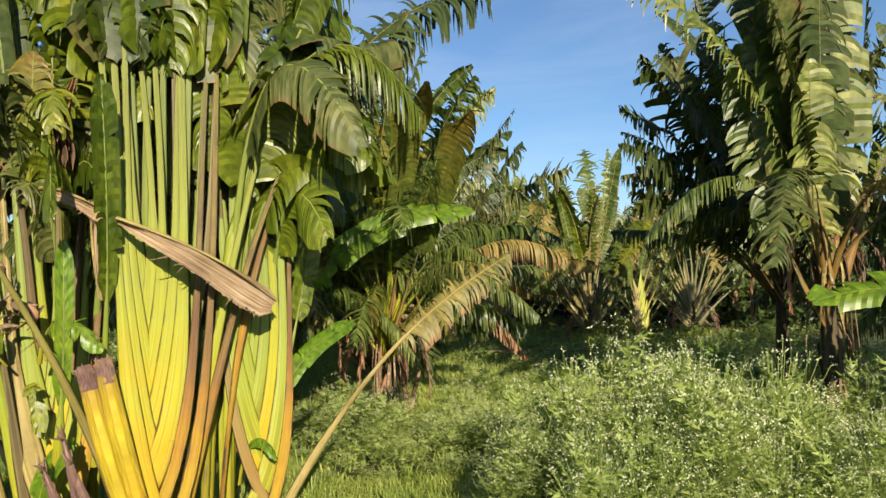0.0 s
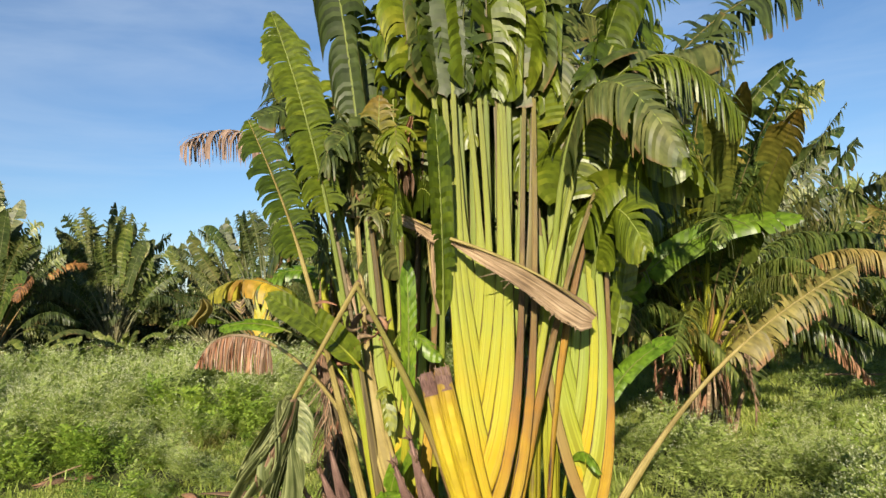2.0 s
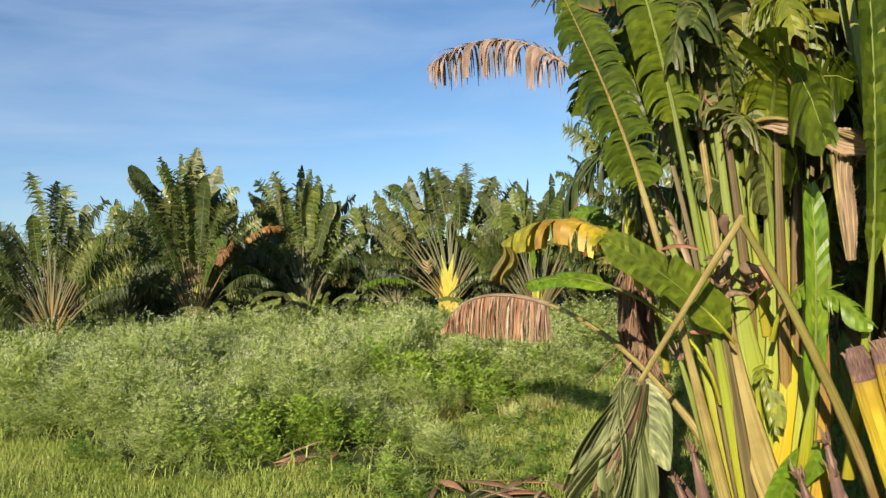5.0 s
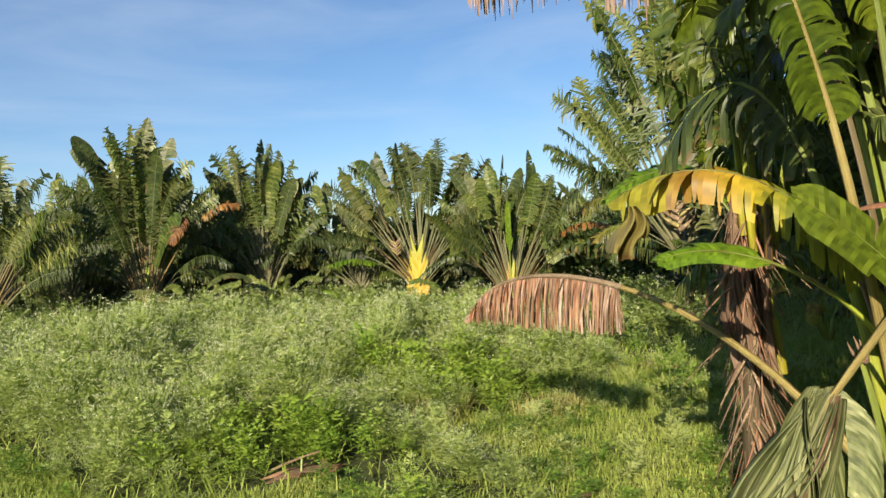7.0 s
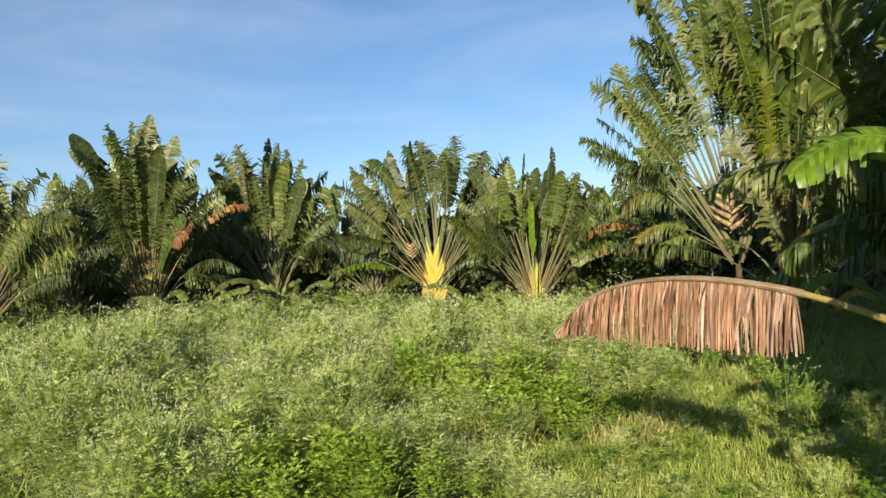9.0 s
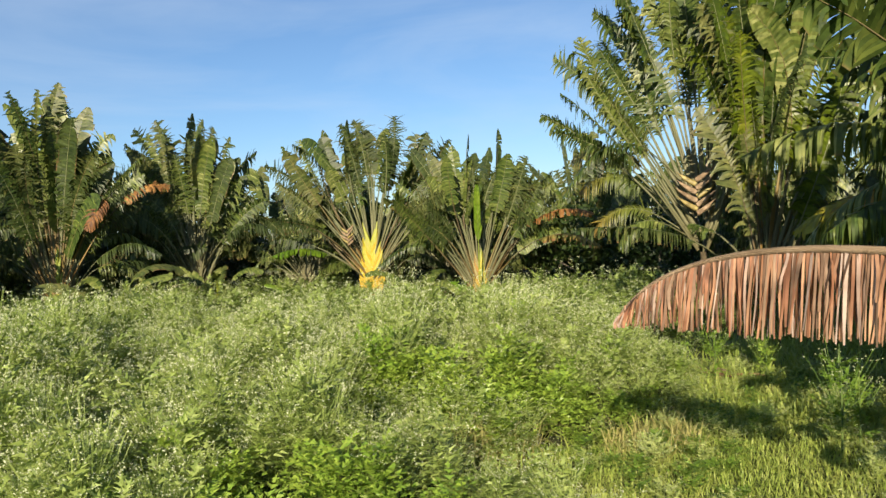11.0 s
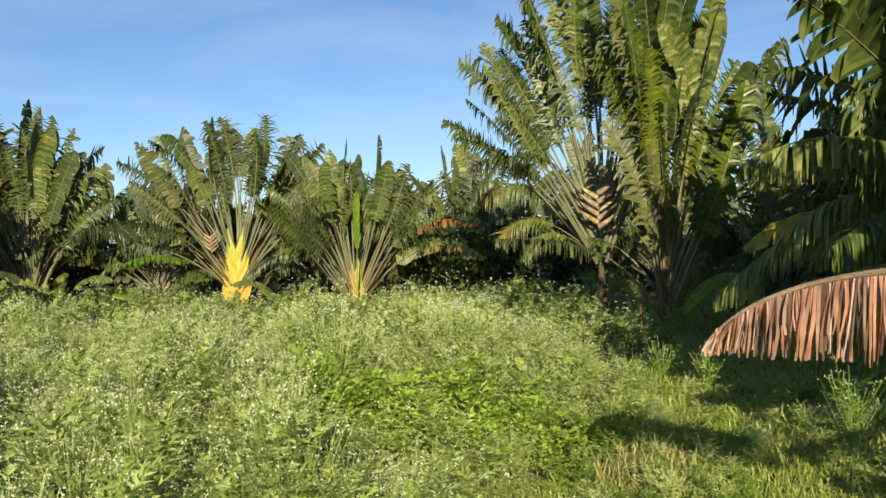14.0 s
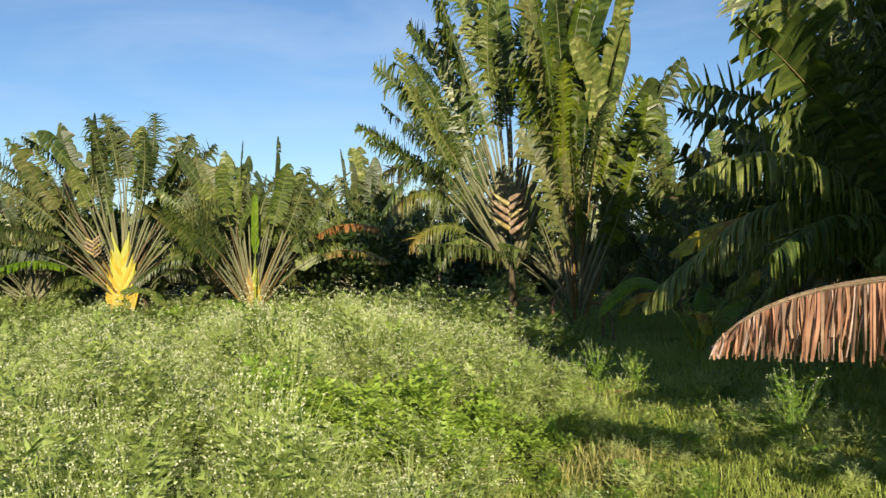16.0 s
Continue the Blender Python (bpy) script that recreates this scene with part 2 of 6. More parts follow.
M_SHEATH_BROWN = surface("brown_sheath", [(0, (0.03, 0.018, 0.013)), (0.3, (0.09, 0.06, 0.03)), (0.6, (0.18, 0.14, 0.05)), (1, (0.26, 0.24, 0.07))], 4, 0.5, 0.0, vary=0.5, along=(0.4, [(0, (0.34, 0.13, 0.012)), (0.16, (0.26, 0.14, 0.02)), (0.32, (0.07, 0.05, 0.03)), (1, (0.15, 0.14, 0.04))]), edge=((0.03, 0.02, 0.015), 0.78), grain=(1.2, 12, 1), bump=0.3, streak=1.3)
M_SHEATH_FAR = surface("pale_petiole", [(0, (0.06, 0.06, 0.032)), (0.5, (0.125, 0.13, 0.060)), (1, (0.25, 0.25, 0.13))], 4, 0.5, 0.0, vary=0.4, along=(0.4, [(0, (0.13, 0.085, 0.045)), (0.2, (0.15, 0.13, 0.06)), (0.5, (0.15, 0.17, 0.07)), (1, (0.24, 0.26, 0.10))]), grain=(3, 16, 1), bump=0.2)
M_BUD = surface("green_bud", [(0, (0.07, 0.12, 0.03)), (1, (0.16, 0.22, 0.05))], 6, 0.4, 0.1, vary=0.2)
M_WEED = surface("weed_leaf", [(0, (0.055, 0.10, 0.018)), (0.5, (0.285, 0.36, 0.09)), (1, (0.55, 0.58, 0.22))], 1.6, 0.5, 0.3, vary=0.7, bump=0)
M_WEED_BROAD = surface("broad_weed_leaf", [(0, (0.045, 0.10, 0.014)), (0.5, (0.185, 0.295, 0.038)), (1, (0.38, 0.47, 0.075))], 0.9, 0.42, 0.28, vary=0.55, bump=0)
M_FLOWER = surface("white_flower", [(0, (0.38, 0.43, 0.20)), (1, (0.62, 0.63, 0.42))], 3, 0.6, 0.2, glow=(1, 1, 0.9), vary=0.3, bump=0)
M_GRASS = surface("grass_blade", [(0, (0.10, 0.165, 0.022)), (0.45, (0.28, 0.36, 0.065)), (0.8, (0.42, 0.45, 0.12)), (1, (0.52, 0.46, 0.23))], 1.6, 0.5, 0.3, vary=0.5, bump=0)
M_GRASS_DRY = surface("dry_grass_blade", [(0, (0.24, 0.27, 0.06)), (0.5, (0.37, 0.34, 0.11)), (1, (0.50, 0.43, 0.21))], 0.9, 0.6, 0.25, vary=0.4, bump=0)
M_SOIL = surface("field_soil", [(0, (0.035, 0.028, 0.015)), (0.45, (0.05, 0.06, 0.018)), (0.75, (0.07, 0.09, 0.022)), (1, (0.12, 0.10, 0.05))], 0.6, 0.9, 0.0, vary=0.0, bump=0.8, fine=25)
# leaf colour darkened to give the deep shade between the palms
M_SHRUB = surface("shrub_leaf", [(0, (0.012, 0.028, 0.007)), (0.6, (0.032, 0.056, 0.012)), (1, (0.09, 0.12, 0.025))], 1.5, 0.45, 0.2, vary=0.35, bump=0)
M_TRUNK = surface("fibrous_trunk", [(0, (0.045, 0.032, 0.02)), (0.5, (0.10, 0.075, 0.04)), (1, (0.17, 0.14, 0.06))], 5, 0.8, 0.0, vary=0.2, grain=(4, 40, 1), bump=0.9)
M_BARK = surface("grey_bark", [(0, (0.10, 0.08, 0.06)), (1, (0.30, 0.26, 0.20))], 6, 0.85, 0.0, vary=0.2, bump=0.8)


# ---- mesh helpers ----


def mesh_of(name, verts, faces, mat, uvs=None, smooth=True):
    me = bpy.data.meshes.new(name)
    verts = np.asarray(verts, dtype=np.float32).reshape(-1, 3)
    faces = np.asarray(faces, dtype=np.int32)
    k = faces.shape[1]
    me.vertices.add(len(verts))
    me.vertices.foreach_set("co", verts.ravel())
    me.loops.add(faces.size)
    me.loops.foreach_set("vertex_index", faces.ravel())
    me.polygons.add(len(faces))
    me.polygons.foreach_set("loop_start", np.arange(0, faces.size, k, dtype=np.int32))
    me.polygons.foreach_set("use_smooth", np.full(len(faces), smooth))
    if uvs is not None:
        layer = me.uv_layers.new(name="uv")
        layer.data.foreach_set("uv", np.asarray(uvs, dtype=np.float32)[faces.ravel()].ravel())
    me.update(calc_edges=True)
    me.materials.append(mat)
    return me


def part(name, me, parent, label=""):
    ob = new(name, me)
    ob.parent = parent
    return tagged(ob, label)


def unit(v):
    return v / (np.linalg.norm(v, axis=-1, keepdims=True) + 1e-9)


def bezier(ctrl, u):
    """Points and tangents of a Bezier curve of any order at the values u."""
    c = np.asarray(ctrl, dtype=float)
    u = np.asarray(u, dtype=float)[:, None]
    k = len(c) - 1
    p = sum(math.comb(k, i) * (1 - u) ** (k - i) * u ** i * c[i] for i in range(k + 1))
    d = np.diff(c, axis=0) * k
    t = sum(math.comb(k - 1, i) * (1 - u) ** (k - 1 - i) * u ** i * d[i] for i in range(k))
    return p, unit(t)


def stalk(ctrl, widths, face, thick=0.5, sections=14, sides=7, s_end=1.0):
    """A flattened, tapering stalk along a curve; widths: (s, full width) pairs; face: the way its broad side looks."""
    u = np.linspace(0, s_end, sections)
    p, t = bezier(ctrl, u)
    side = unit(np.cross(t, np.asarray(face, dtype=float)))
    front = unit(np.cross(side, t))
    w = np.interp(u, [a for a, _ in widths], [b for _, b in widths]) / 2
    ang = np.linspace(0, 2 * np.pi, sides, endpoint=False)
    ring = (side[:, None] * np.cos(ang)[None, :, None] + front[:, None] * (np.sin(ang) * thick)[None, :, None]) * w[:, None, None]
    v = (p[:, None] + ring).reshape(-1, 3)
    i, j = np.meshgrid(np.arange(sections - 1), np.arange(sides), indexing="ij")
    a, b = i * sides + j, i * sides + (j + 1) % sides
    f = np.stack([a, b, b + sides, a + sides], -1).reshape(-1, 4)
    uv = np.stack([np.repeat(u / s_end, sides), np.tile(np.abs(np.cos(ang)), sections)], 1)
    return v, f, uv


def blade(ctrl, s0, half, face, n=46, m=4, droop=0.5, tear=0.25, ragged=0.15, fold=0.15, forward=0.5, gap=0.1, seed=0, s1=1.0, one_side=0, even=0.35):
    """A paddle-shaped leaf blade on a curve from s0 to s1, torn across into strips that fan out, fold and hang by their own weight."""
    r = np.random.default_rng(seed)
    vs, fs, us, base = [], [], [], 0
    for sgn in ((-1, 1) if not one_side else (one_side,)):
        e = np.linspace(0, 1, n + 1)
        mid = (e[:-1] + e[1:]) / 2
        p, t = bezier(ctrl, s0 + (s1 - s0) * mid)
        length = np.linalg.norm(np.diff(bezier(ctrl, s0 + (s1 - s0) * e)[0], axis=0), axis=1)
        side = unit(np.cross(t, np.asarray(face, dtype=float))) * sgn
        nor = unit(np.cross(side, t)) * sgn
        shape = np.minimum(1, (mid / 0.10) ** 0.6) * np.minimum(1, ((1 - mid) / 0.16) ** 0.5)
        shape = np.maximum(shape, 0.12)
        cut = r.random(n) < tear
        group = np.cumsum(cut)
        g_droop = r.normal(0, 1, group.max() + 2)[group]
        g_len = 1 - np.abs(r.normal(0, ragged, group.max() + 2))[group]
        g_fwd = r.normal(0, 0.12, group.max() + 2)[group]
        dr = droop * np.clip(1 + even * 1.6 * g_droop + r.normal(0, 0.02, n), 0.1, 2.6)
        ln = half * shape * np.clip(g_len, 0.25, 1)
        fw = forward + g_fwd + 0.18 * mid
        d = unit(side + t * fw[:, None] + nor * fold)
        w0 = length * (1 + gap * 0.2)
        pts = [p]
        down = np.array([0, 0, -1.0])
        for k in range(m):
            d = unit(d + down * (dr * (k + 0.5) / m * 0.9)[:, None])
            pts.append(pts[-1] + d * (ln / m)[:, None])
        q = np.stack(pts, 1)
        taper = (1 - gap * 2.4 * np.linspace(0, 1, m + 1) ** 1.7).clip(0.25)
        taper[-1] *= 0.6
        gapped = np.where(cut | np.roll(cut, -1), 1.0, 0.0)[:, None] * (1 - taper)[None]
        wid = (w0[:, None] * (1 - gapped)) / 2
        cross = np.repeat(t[:, None], m + 1, 1)
        shift = np.where(cut, 0.35, 0)[:, None] * (w0[:, None] / 2 - wid)
        pleat = nor[:, None] * (wid * (r.normal(0, 0.12, n) + 0.07 * np.where(np.arange(n) % 2, 1, -1))[:, None])[..., None]
        a = q - cross * (wid - shift)[..., None] - pleat
        b = q + cross * (wid + shift)[..., None] + pleat
        joined = (~cut[1:])[:, None, None]
        seam = (b[:-1] + a[1:]) / 2
        b[:-1] = np.where(joined, seam, b[:-1])
        a[1:] = np.where(joined, seam, a[1:])
        v = np.stack([a, b], 2).reshape(-1, 3)
        ii, kk = np.meshgrid(np.arange(n), np.arange(m), indexing="ij")
        o = base + (ii * (m + 1) + kk) * 2
        f = np.stack([o, o + 1, o + 3, o + 2], -1).reshape(-1, 4)
        uu = np.repeat(mid, (m + 1) * 2)
        vv = np.tile(np.repeat(np.linspace(0, 1, m + 1), 2), n)
        vs.append(v)
        fs.append(f)
        us.append(np.stack([uu, vv], 1))
        base += len(v)
    return np.concatenate(vs), np.concatenate(fs), np.concatenate(us)


def leaf(parent, ctrl, s0, half, face, stalk_mat, blade_mat, base_w=0.11, pet_w=0.05, neck=0.3, blade_face=None, label="", blade_label="", sections=14, thick=0.5, sides=7, tall=0.0, **kw):
    """One long-stalked leaf: a petiole that runs on as the midrib, and its torn blade as a part of it."""
    widths = [(0, base_w), (neck * 0.6, base_w * 0.8 + pet_w * 0.2), (neck, pet_w * 1.15), (s0, pet_w * 0.85), (s0 + 0.08, pet_w * 0.55), (s0 + 0.6 * (1 - s0), pet_w * 0.36), (1, 0.004)]
    v, f, uv = stalk(ctrl, widths, face, thick, sections, sides)
    if tall:
        uv[:, 0] = np.clip(v[:, 2] / tall, 0, 1)
    pet = part("petiole", mesh_of("petiole", v, f, stalk_mat, uv), parent, label)
    v, f, uv = blade(ctrl, s0, half, face if blade_face is None else blade_face, **kw)
    part("blade", mesh_of("blade", v, f, blade_mat, uv), pet, blade_label)
    return pet


def thing(name, label, category, group="", kind=""):
    return tagged(new(name), label, category, group, kind)


def hanging_dead(parent, top, out, length, half, seed, mat=None, n=22):
    """A withered leaf that hangs down against the plant."""
    r = np.random.default_rng(seed)
    top, out = np.asarray(top, float), np.asarray(out, float)
    ctrl = [top, top + out * 0.5 + [0, 0, 0.12 * length], top + out * 1.0 + [0, 0, -0.25 * length], top + out * 0.8 + [0, 0, -length]]
    face = unit(np.array([out[0], out[1], 0.3]) + r.normal(0, 0.2, 3))
    return leaf(parent, ctrl, 0.4, half, face, M_STRAW, mat or M_DRY, 0.06, 0.03, blade_label="withered brown strips", n=n, m=4, droop=3.5, tear=0.9, ragged=0.4, forward=1.5, gap=0.4, seed=seed, sections=9, fold=0.6)


def palm(name, label, loc, az, height, n, spread, seed, group="fan palms", stalks=(M_SHEATH_FAR,), core=None, blades=(M_LEAF, M_LEAF_DARK), pet=0.54, half=0.28, strips=40, m=4, base_w=0.08, pet_w=0.035,
         lean=0.0, dead=4, side=6, droop=1.2, tear=0.7, twist=0.9, gap=0.38, arch=0.25, reach=1.0, low=0.75, even=0.8, sections=10, axis_up=0.9, scale_out=0.25, fwd=0.4, round_about=False, plane=26, trunk=0.0, broad=0.25):
    """A traveller's-palm-like fan: leaves alternate on two sides of one plane. az: degrees by which the plane is turned; spread: the outer leaves' angle on either side;
    side: low leaves that arch out to all sides; broad: the share of leaves that are hardly torn."""
    r = np.random.default_rng(seed)
    palm_ob = thing(name, label, "palm", group)
    palm_ob.location = loc
    up = np.array([0, 0, 1.0])
    left_spread, right_spread = spread if isinstance(spread, tuple) else (spread, spread)
    for i in range(n):
        f = (i + 0.5) / n
        sgn = -1 if i % 2 else 1
        a = radians(az + r.normal(0, plane) * (0.3 + f))
        right = np.array([math.cos(a), math.sin(a), 0])
        face = np.array([math.sin(a), -math.cos(a), 0])
        th = radians((right_spread if sgn > 0 else left_spread) * f ** 0.85 * sgn + r.normal(0, 2.5) + lean)
        total = (height - axis_up * (1 - f) - trunk) * (1 - scale_out * f) * r.uniform(0.68, 1.04)
        b = right * (sgn * (0.02 + 0.10 * f)) + up * (axis_up * (1 - low * f) + trunk + 0.02) + face * (0.02 + 0.07 * f)

        def go(t):
            return right * math.sin(t) + up * math.cos(t)
        bend = r.normal(0, 0.22) + arch * (0.2 + f) * sgn
        p1 = b + go(th * 0.95) * total * 0.33
        p2 = b + go(th) * total * 0.70
        p3 = p2 + go(th + bend * 1.6) * total * 0.36 + face * r.normal(0, 0.10) * total - up * total * r.uniform(0, 0.10)
        tw = r.normal(0, twist)
        bf = face * math.cos(tw) + right * math.sin(tw) - up * 0.2
        st = core if core and f < 0.4 else stalks[int(r.integers(0, len(stalks)))]
        mat = blades[int(r.integers(0, len(blades)))]
        whole = r.random() < broad * (1.8 if f < 0.4 else 0.5)
        wide = half * r.uniform(0.75, 1.1) * (0.62 if whole else 1)
        leaf(palm_ob, [b, p1, p2, p3], pet * r.uniform(0.8, 1.12), wide, face, st, mat, base_w * r.uniform(0.85, 1.1), pet_w, blade_face=bf, neck=0.22, n=strips, m=m,
             droop=droop * r.uniform(0.5, 1.4) * (0.4 if whole else 1), tear=0.16 if whole else min(0.95, tear * r.uniform(0.6, 1.3)), gap=0.07 if whole else gap, seed=seed * 101 + i, sections=sections, fold=0.12, forward=fwd * (0.6 if whole else 1), ragged=0.12 if whole else 0.30, even=0.3 if whole else even)
    for k in range(side):
        a = radians(az - 90 + (0 if round_about else 55)) + radians(360 if round_about else 250) * (k + r.random()) / side
        out = np.array([math.cos(a), math.sin(a), 0])
        ln = height * r.uniform(0.3, 0.5) * reach
        b = up * (trunk + axis_up * r.uniform(0.2, 0.9)) + out * 0.06
        ctrl = [b, b + out * ln * 0.3 + up * ln * 0.5, b + out * ln * 0.7 + up * ln * r.uniform(0.5, 1.0), b + out * ln * 1.15 + up * ln * r.uniform(0.0, 0.7)]
        old = r.random() < 0.06
        leaf(palm_ob, ctrl, 0.42, half * r.uniform(0.7, 1.0), up, stalks[0], M_LEAF_BROWNING if old else blades[int(r.integers(0, len(blades)))], 0.07, 0.035, n=strips, m=m, droop=droop * 1.8, tear=0.8, gap=gap, seed=seed * 131 + k, sections=sections, fold=0.1, forward=0.6)
    face = np.array([math.sin(radians(az)), -math.cos(radians(az)), 0])
    right = np.array([math.cos(radians(az)), math.sin(radians(az)), 0])
    for k in range(dead):
        sgn = -1 if k % 2 else 1
        out = right * sgn * r.uniform(0.2, 0.5) + face * r.uniform(-0.2, 0.25)
        hanging_dead(palm_ob, up * (trunk + r.uniform(0.4, 0.9) * min(1, height / 4)) + right * sgn * 0.15, out, r.uniform(0.4, 0.8), 0.16, seed * 77 + k, (M_DRY, M_DRY_RED)[k % 2])
    if trunk:
        v, f, uv = stalk([(0, 0, -0.02), (0.03, 0.02, trunk * 0.5), (0, 0, trunk + axis_up * 0.5)], [(0, 0.24), (0.5, 0.17), (1, 0.08)], face, 0.8, 14, 12)
        part("trunk", mesh_of("trunk", v, f, M_TRUNK, uv), palm_ob, "fibrous brown trunk")
    return palm_ob


# ---- ground ----
def ground_height(x, y):
    return 0.05 * np.sin(x * 0.7 + 1.3) * np.sin(y * 0.55) + 0.03 * np.sin(x * 1.9 + y * 1.3) - 0.42 * np.exp(-((x + 11.5) / 4.6) ** 2 - ((y - 18.2) / 6) ** 2)


def make_ground():
    xs = np.concatenate([[-900, -300, -90], np.linspace(-40, 30, 141), [90, 300, 900]])
    ys = np.concatenate([[-900, -300, -60], np.linspace(-15, 45, 121), [100, 300, 900]])
    gx, gy = np.meshgrid(xs, ys, indexing="ij")
    z = ground_height(gx, gy) * np.exp(-np.maximum(0, np.hypot(gx + 5, gy - 10) - 25) / 20)
    v = np.stack([gx, gy, z], -1).reshape(-1, 3)
    i, j = np.meshgrid(np.arange(len(xs) - 1), np.arange(len(ys) - 1), indexing="ij")
    a = i * len(ys) + j
    f = np.stack([a, a + len(ys), a + len(ys) + 1, a + 1], -1).reshape(-1, 4)
    tagged(new("ground", mesh_of("ground", v, f, M_SOIL)), "dark soil of an overgrown field under grass and weeds", "ground", kind="structure")


make_ground()

# ---- the near clump of palms ----
R_AZ = radians(30)
ACROSS = np.array([math.cos(R_AZ), math.sin(R_AZ), 0])
AWAY = np.array([-math.sin(R_AZ), math.cos(R_AZ), 0])
UP = np.array([0, 0, 1.0])
FRONT = -AWAY


def near_fan(ob, axis, tops, lean_top, stalk_of, z_pet, z_tip, peak, low, seed, base_w=0.13, pet_w=0.052, half=0.36, blades=(M_LEAF_NEAR, M_LEAF_NEAR, M_LEAF_DARK), droop=1.6, tear=0.4, back=0.5, centre=0.0, belly=1.0, neck=0.40, deep=0.02, clasp=0.10):
    """A close-packed fan of upright stalks whose sheaths clasp each other in chevrons. tops: how far each stalk stands to the right of the axis at breast height; the middle ones
    spring highest (peak), the outer ones lowest (low) and lie in front."""
    r = np.random.default_rng(seed)
    axis = np.asarray(axis, float)
    lefts = sorted([t for t in tops if t < centre], reverse=True)
    rights = sorted(t for t in tops if t >= centre)
    for i, t in enumerate(tops):
        d = t - centre
        sgn = 1 if d >= 0 else -1
        k = (rights.index(t) + 0.5) / len(rights) if d >= 0 else lefts.index(t) / len(lefts)
        zb = peak + (low - peak) * k
        top = t + lean_top * d + r.normal(0, 0.012)
        front = deep + 0.17 * k
        wing = abs(d)
        b = axis + ACROSS * (centre - sgn * clasp) + FRONT * front + UP * (zb - 0.10)
        p1 = axis + ACROSS * (centre + sgn * (0.02 + 0.35 * wing)) + FRONT * front + UP * (zb + 0.16)
        p2 = axis + ACROSS * (centre + sgn * ((0.10 if sgn > 0 else 0.06) + 1.10 * wing * belly)) + FRONT * front * 0.8 + UP * (zb + 0.55)
        p3 = axis + ACROSS * (t * 0.6 + top * 0.4) + FRONT * front * 0.3 + UP * (zb * 0.3 + z_pet * 0.7)
        p4 = axis + ACROSS * top + AWAY * r.uniform(-0.02, 0.1) + UP * z_pet
        a = r.uniform(-0.4, 0.4) + (0.7 if d > 0 else -0.7) * k
        p5 = axis + ACROSS * (top + 0.35 * math.sin(a)) + AWAY * r.normal(back * 0.3, 0.12) + UP * (z_pet + 0.6 * (z_tip - z_pet))
        p6 = axis + ACROSS * (top + 0.9 * math.sin(a)) + AWAY * r.normal(back, 0.35) + UP * (z_tip * r.uniform(0.92, 1.05) - 0.3 * k)
        tw = r.normal(0, 0.9)
        u = np.linspace(0, 1, 101)
        s0 = float(u[np.argmax(bezier([b, p1, p2, p3, p4, p5, p6], u)[0][:, 2] > z_pet - 0.08)])
        thin = 0.6 if stalk_of(i) is M_SHEATH_BROWN else 0.62 if stalk_of(i) is M_SHEATH_DYING else 1.0
        leaf(ob, [b, p1, p2, p3, p4, p5, p6], s0, half * r.uniform(0.8, 1.1), FRONT, stalk_of(i), blades[int(r.integers(0, len(blades)))], base_w * thin * r.uniform(0.92, 1.05), pet_w * r.uniform(0.8, 1.15) * (0.85 if thin < 1 else 1), neck=neck,
             blade_face=FRONT * math.cos(tw) + ACROSS * math.sin(tw) - UP * 0.1, n=70, m=5, droop=droop * r.uniform(0.4, 1.2), tear=tear * r.uniform(0.2, 1.4), gap=0.12, seed=seed * 13 + i, sections=40, sides=14, thick=0.2, tall=4.7, forward=0.35, fold=0.2)


def crown_leaves(ob, axis, z0, z1, n, seed, reach=0.9, half=0.34, blades=(M_LEAF_NEAR, M_LEAF_NEAR, M_LEAF_DARK), spread=(0, 2 * math.pi), stalk_mat=M_SHEATH_GREEN):
    """Broad torn leaves that rise from the fan on its far side and bend over to all sides."""
    r = np.random.default_rng(seed)
    axis = np.asarray(axis, float)
    for k in range(n):
        a = spread[0] + (spread[1] - spread[0]) * (k + r.uniform(0.1, 0.9)) / n
        out = np.array([math.cos(a), math.sin(a), 0])
        z = r.uniform(z0, z1)
        ln = reach * r.uniform(0.6, 1.2)
        foot = axis + AWAY * 0.12 + out * 0.05 + UP * 0.15
        top = axis + AWAY * 0.1 + out * 0.15 + UP * z
        ctrl = [foot, foot * 0.6 + top * 0.4 + AWAY * 0.05, top, top + out * ln * 0.35 + UP * ln * r.uniform(0.5, 0.9), top + out * ln + UP * ln * r.uniform(-0.5, 0.7)]
        bf = unit(UP * 0.4 - out * 0.4 + FRONT * 0.8 + r.normal(0, 0.45, 3))
        leaf(ob, ctrl, 0.5, half * r.uniform(0.75, 1.15), FRONT, stalk_mat, blades[int(r.integers(0, len(blades)))], 0.06, 0.045, blade_face=bf, n=64, m=5, droop=r.uniform(0.6, 2.4), tear=r.uniform(0.04, 0.4), gap=0.14, even=0.25, seed=seed * 17 + k, sections=18, forward=0.35, fold=0.15)


palm_a = thing("fan_palm", "tall fan palm with bright yellow overlapping leaf sheaths", "palm", "fan palms")
near_fan(palm_a, (-1.6, 4.32, 0), (-0.185, -0.155, -0.12, -0.085, -0.03, 0.03, 0.09, 0.155, 0.225, 0.30), 0.10, lambda i: M_SHEATH_DYING if i in (8, 9) else M_SHEATH_YELLOW, 2.95, 5.5, 1.28, 0.02, 11, centre=-0.06, base_w=0.135, pet_w=0.044, belly=0.85, clasp=0.055)
near_fan(palm_a, (-1.6, 4.32, 0), (-0.14, -0.10, -0.06, -0.01, 0.05, 0.12, 0.19, 0.26, 0.33), 0.12, lambda i: M_SHEATH_BROWN if i in (5, 8) else M_SHEATH_GREEN, 2.9, 5.3, 1.0, 0.7, 16, centre=0.0, base_w=0.06, pet_w=0.042, deep=-0.20, belly=0.8)
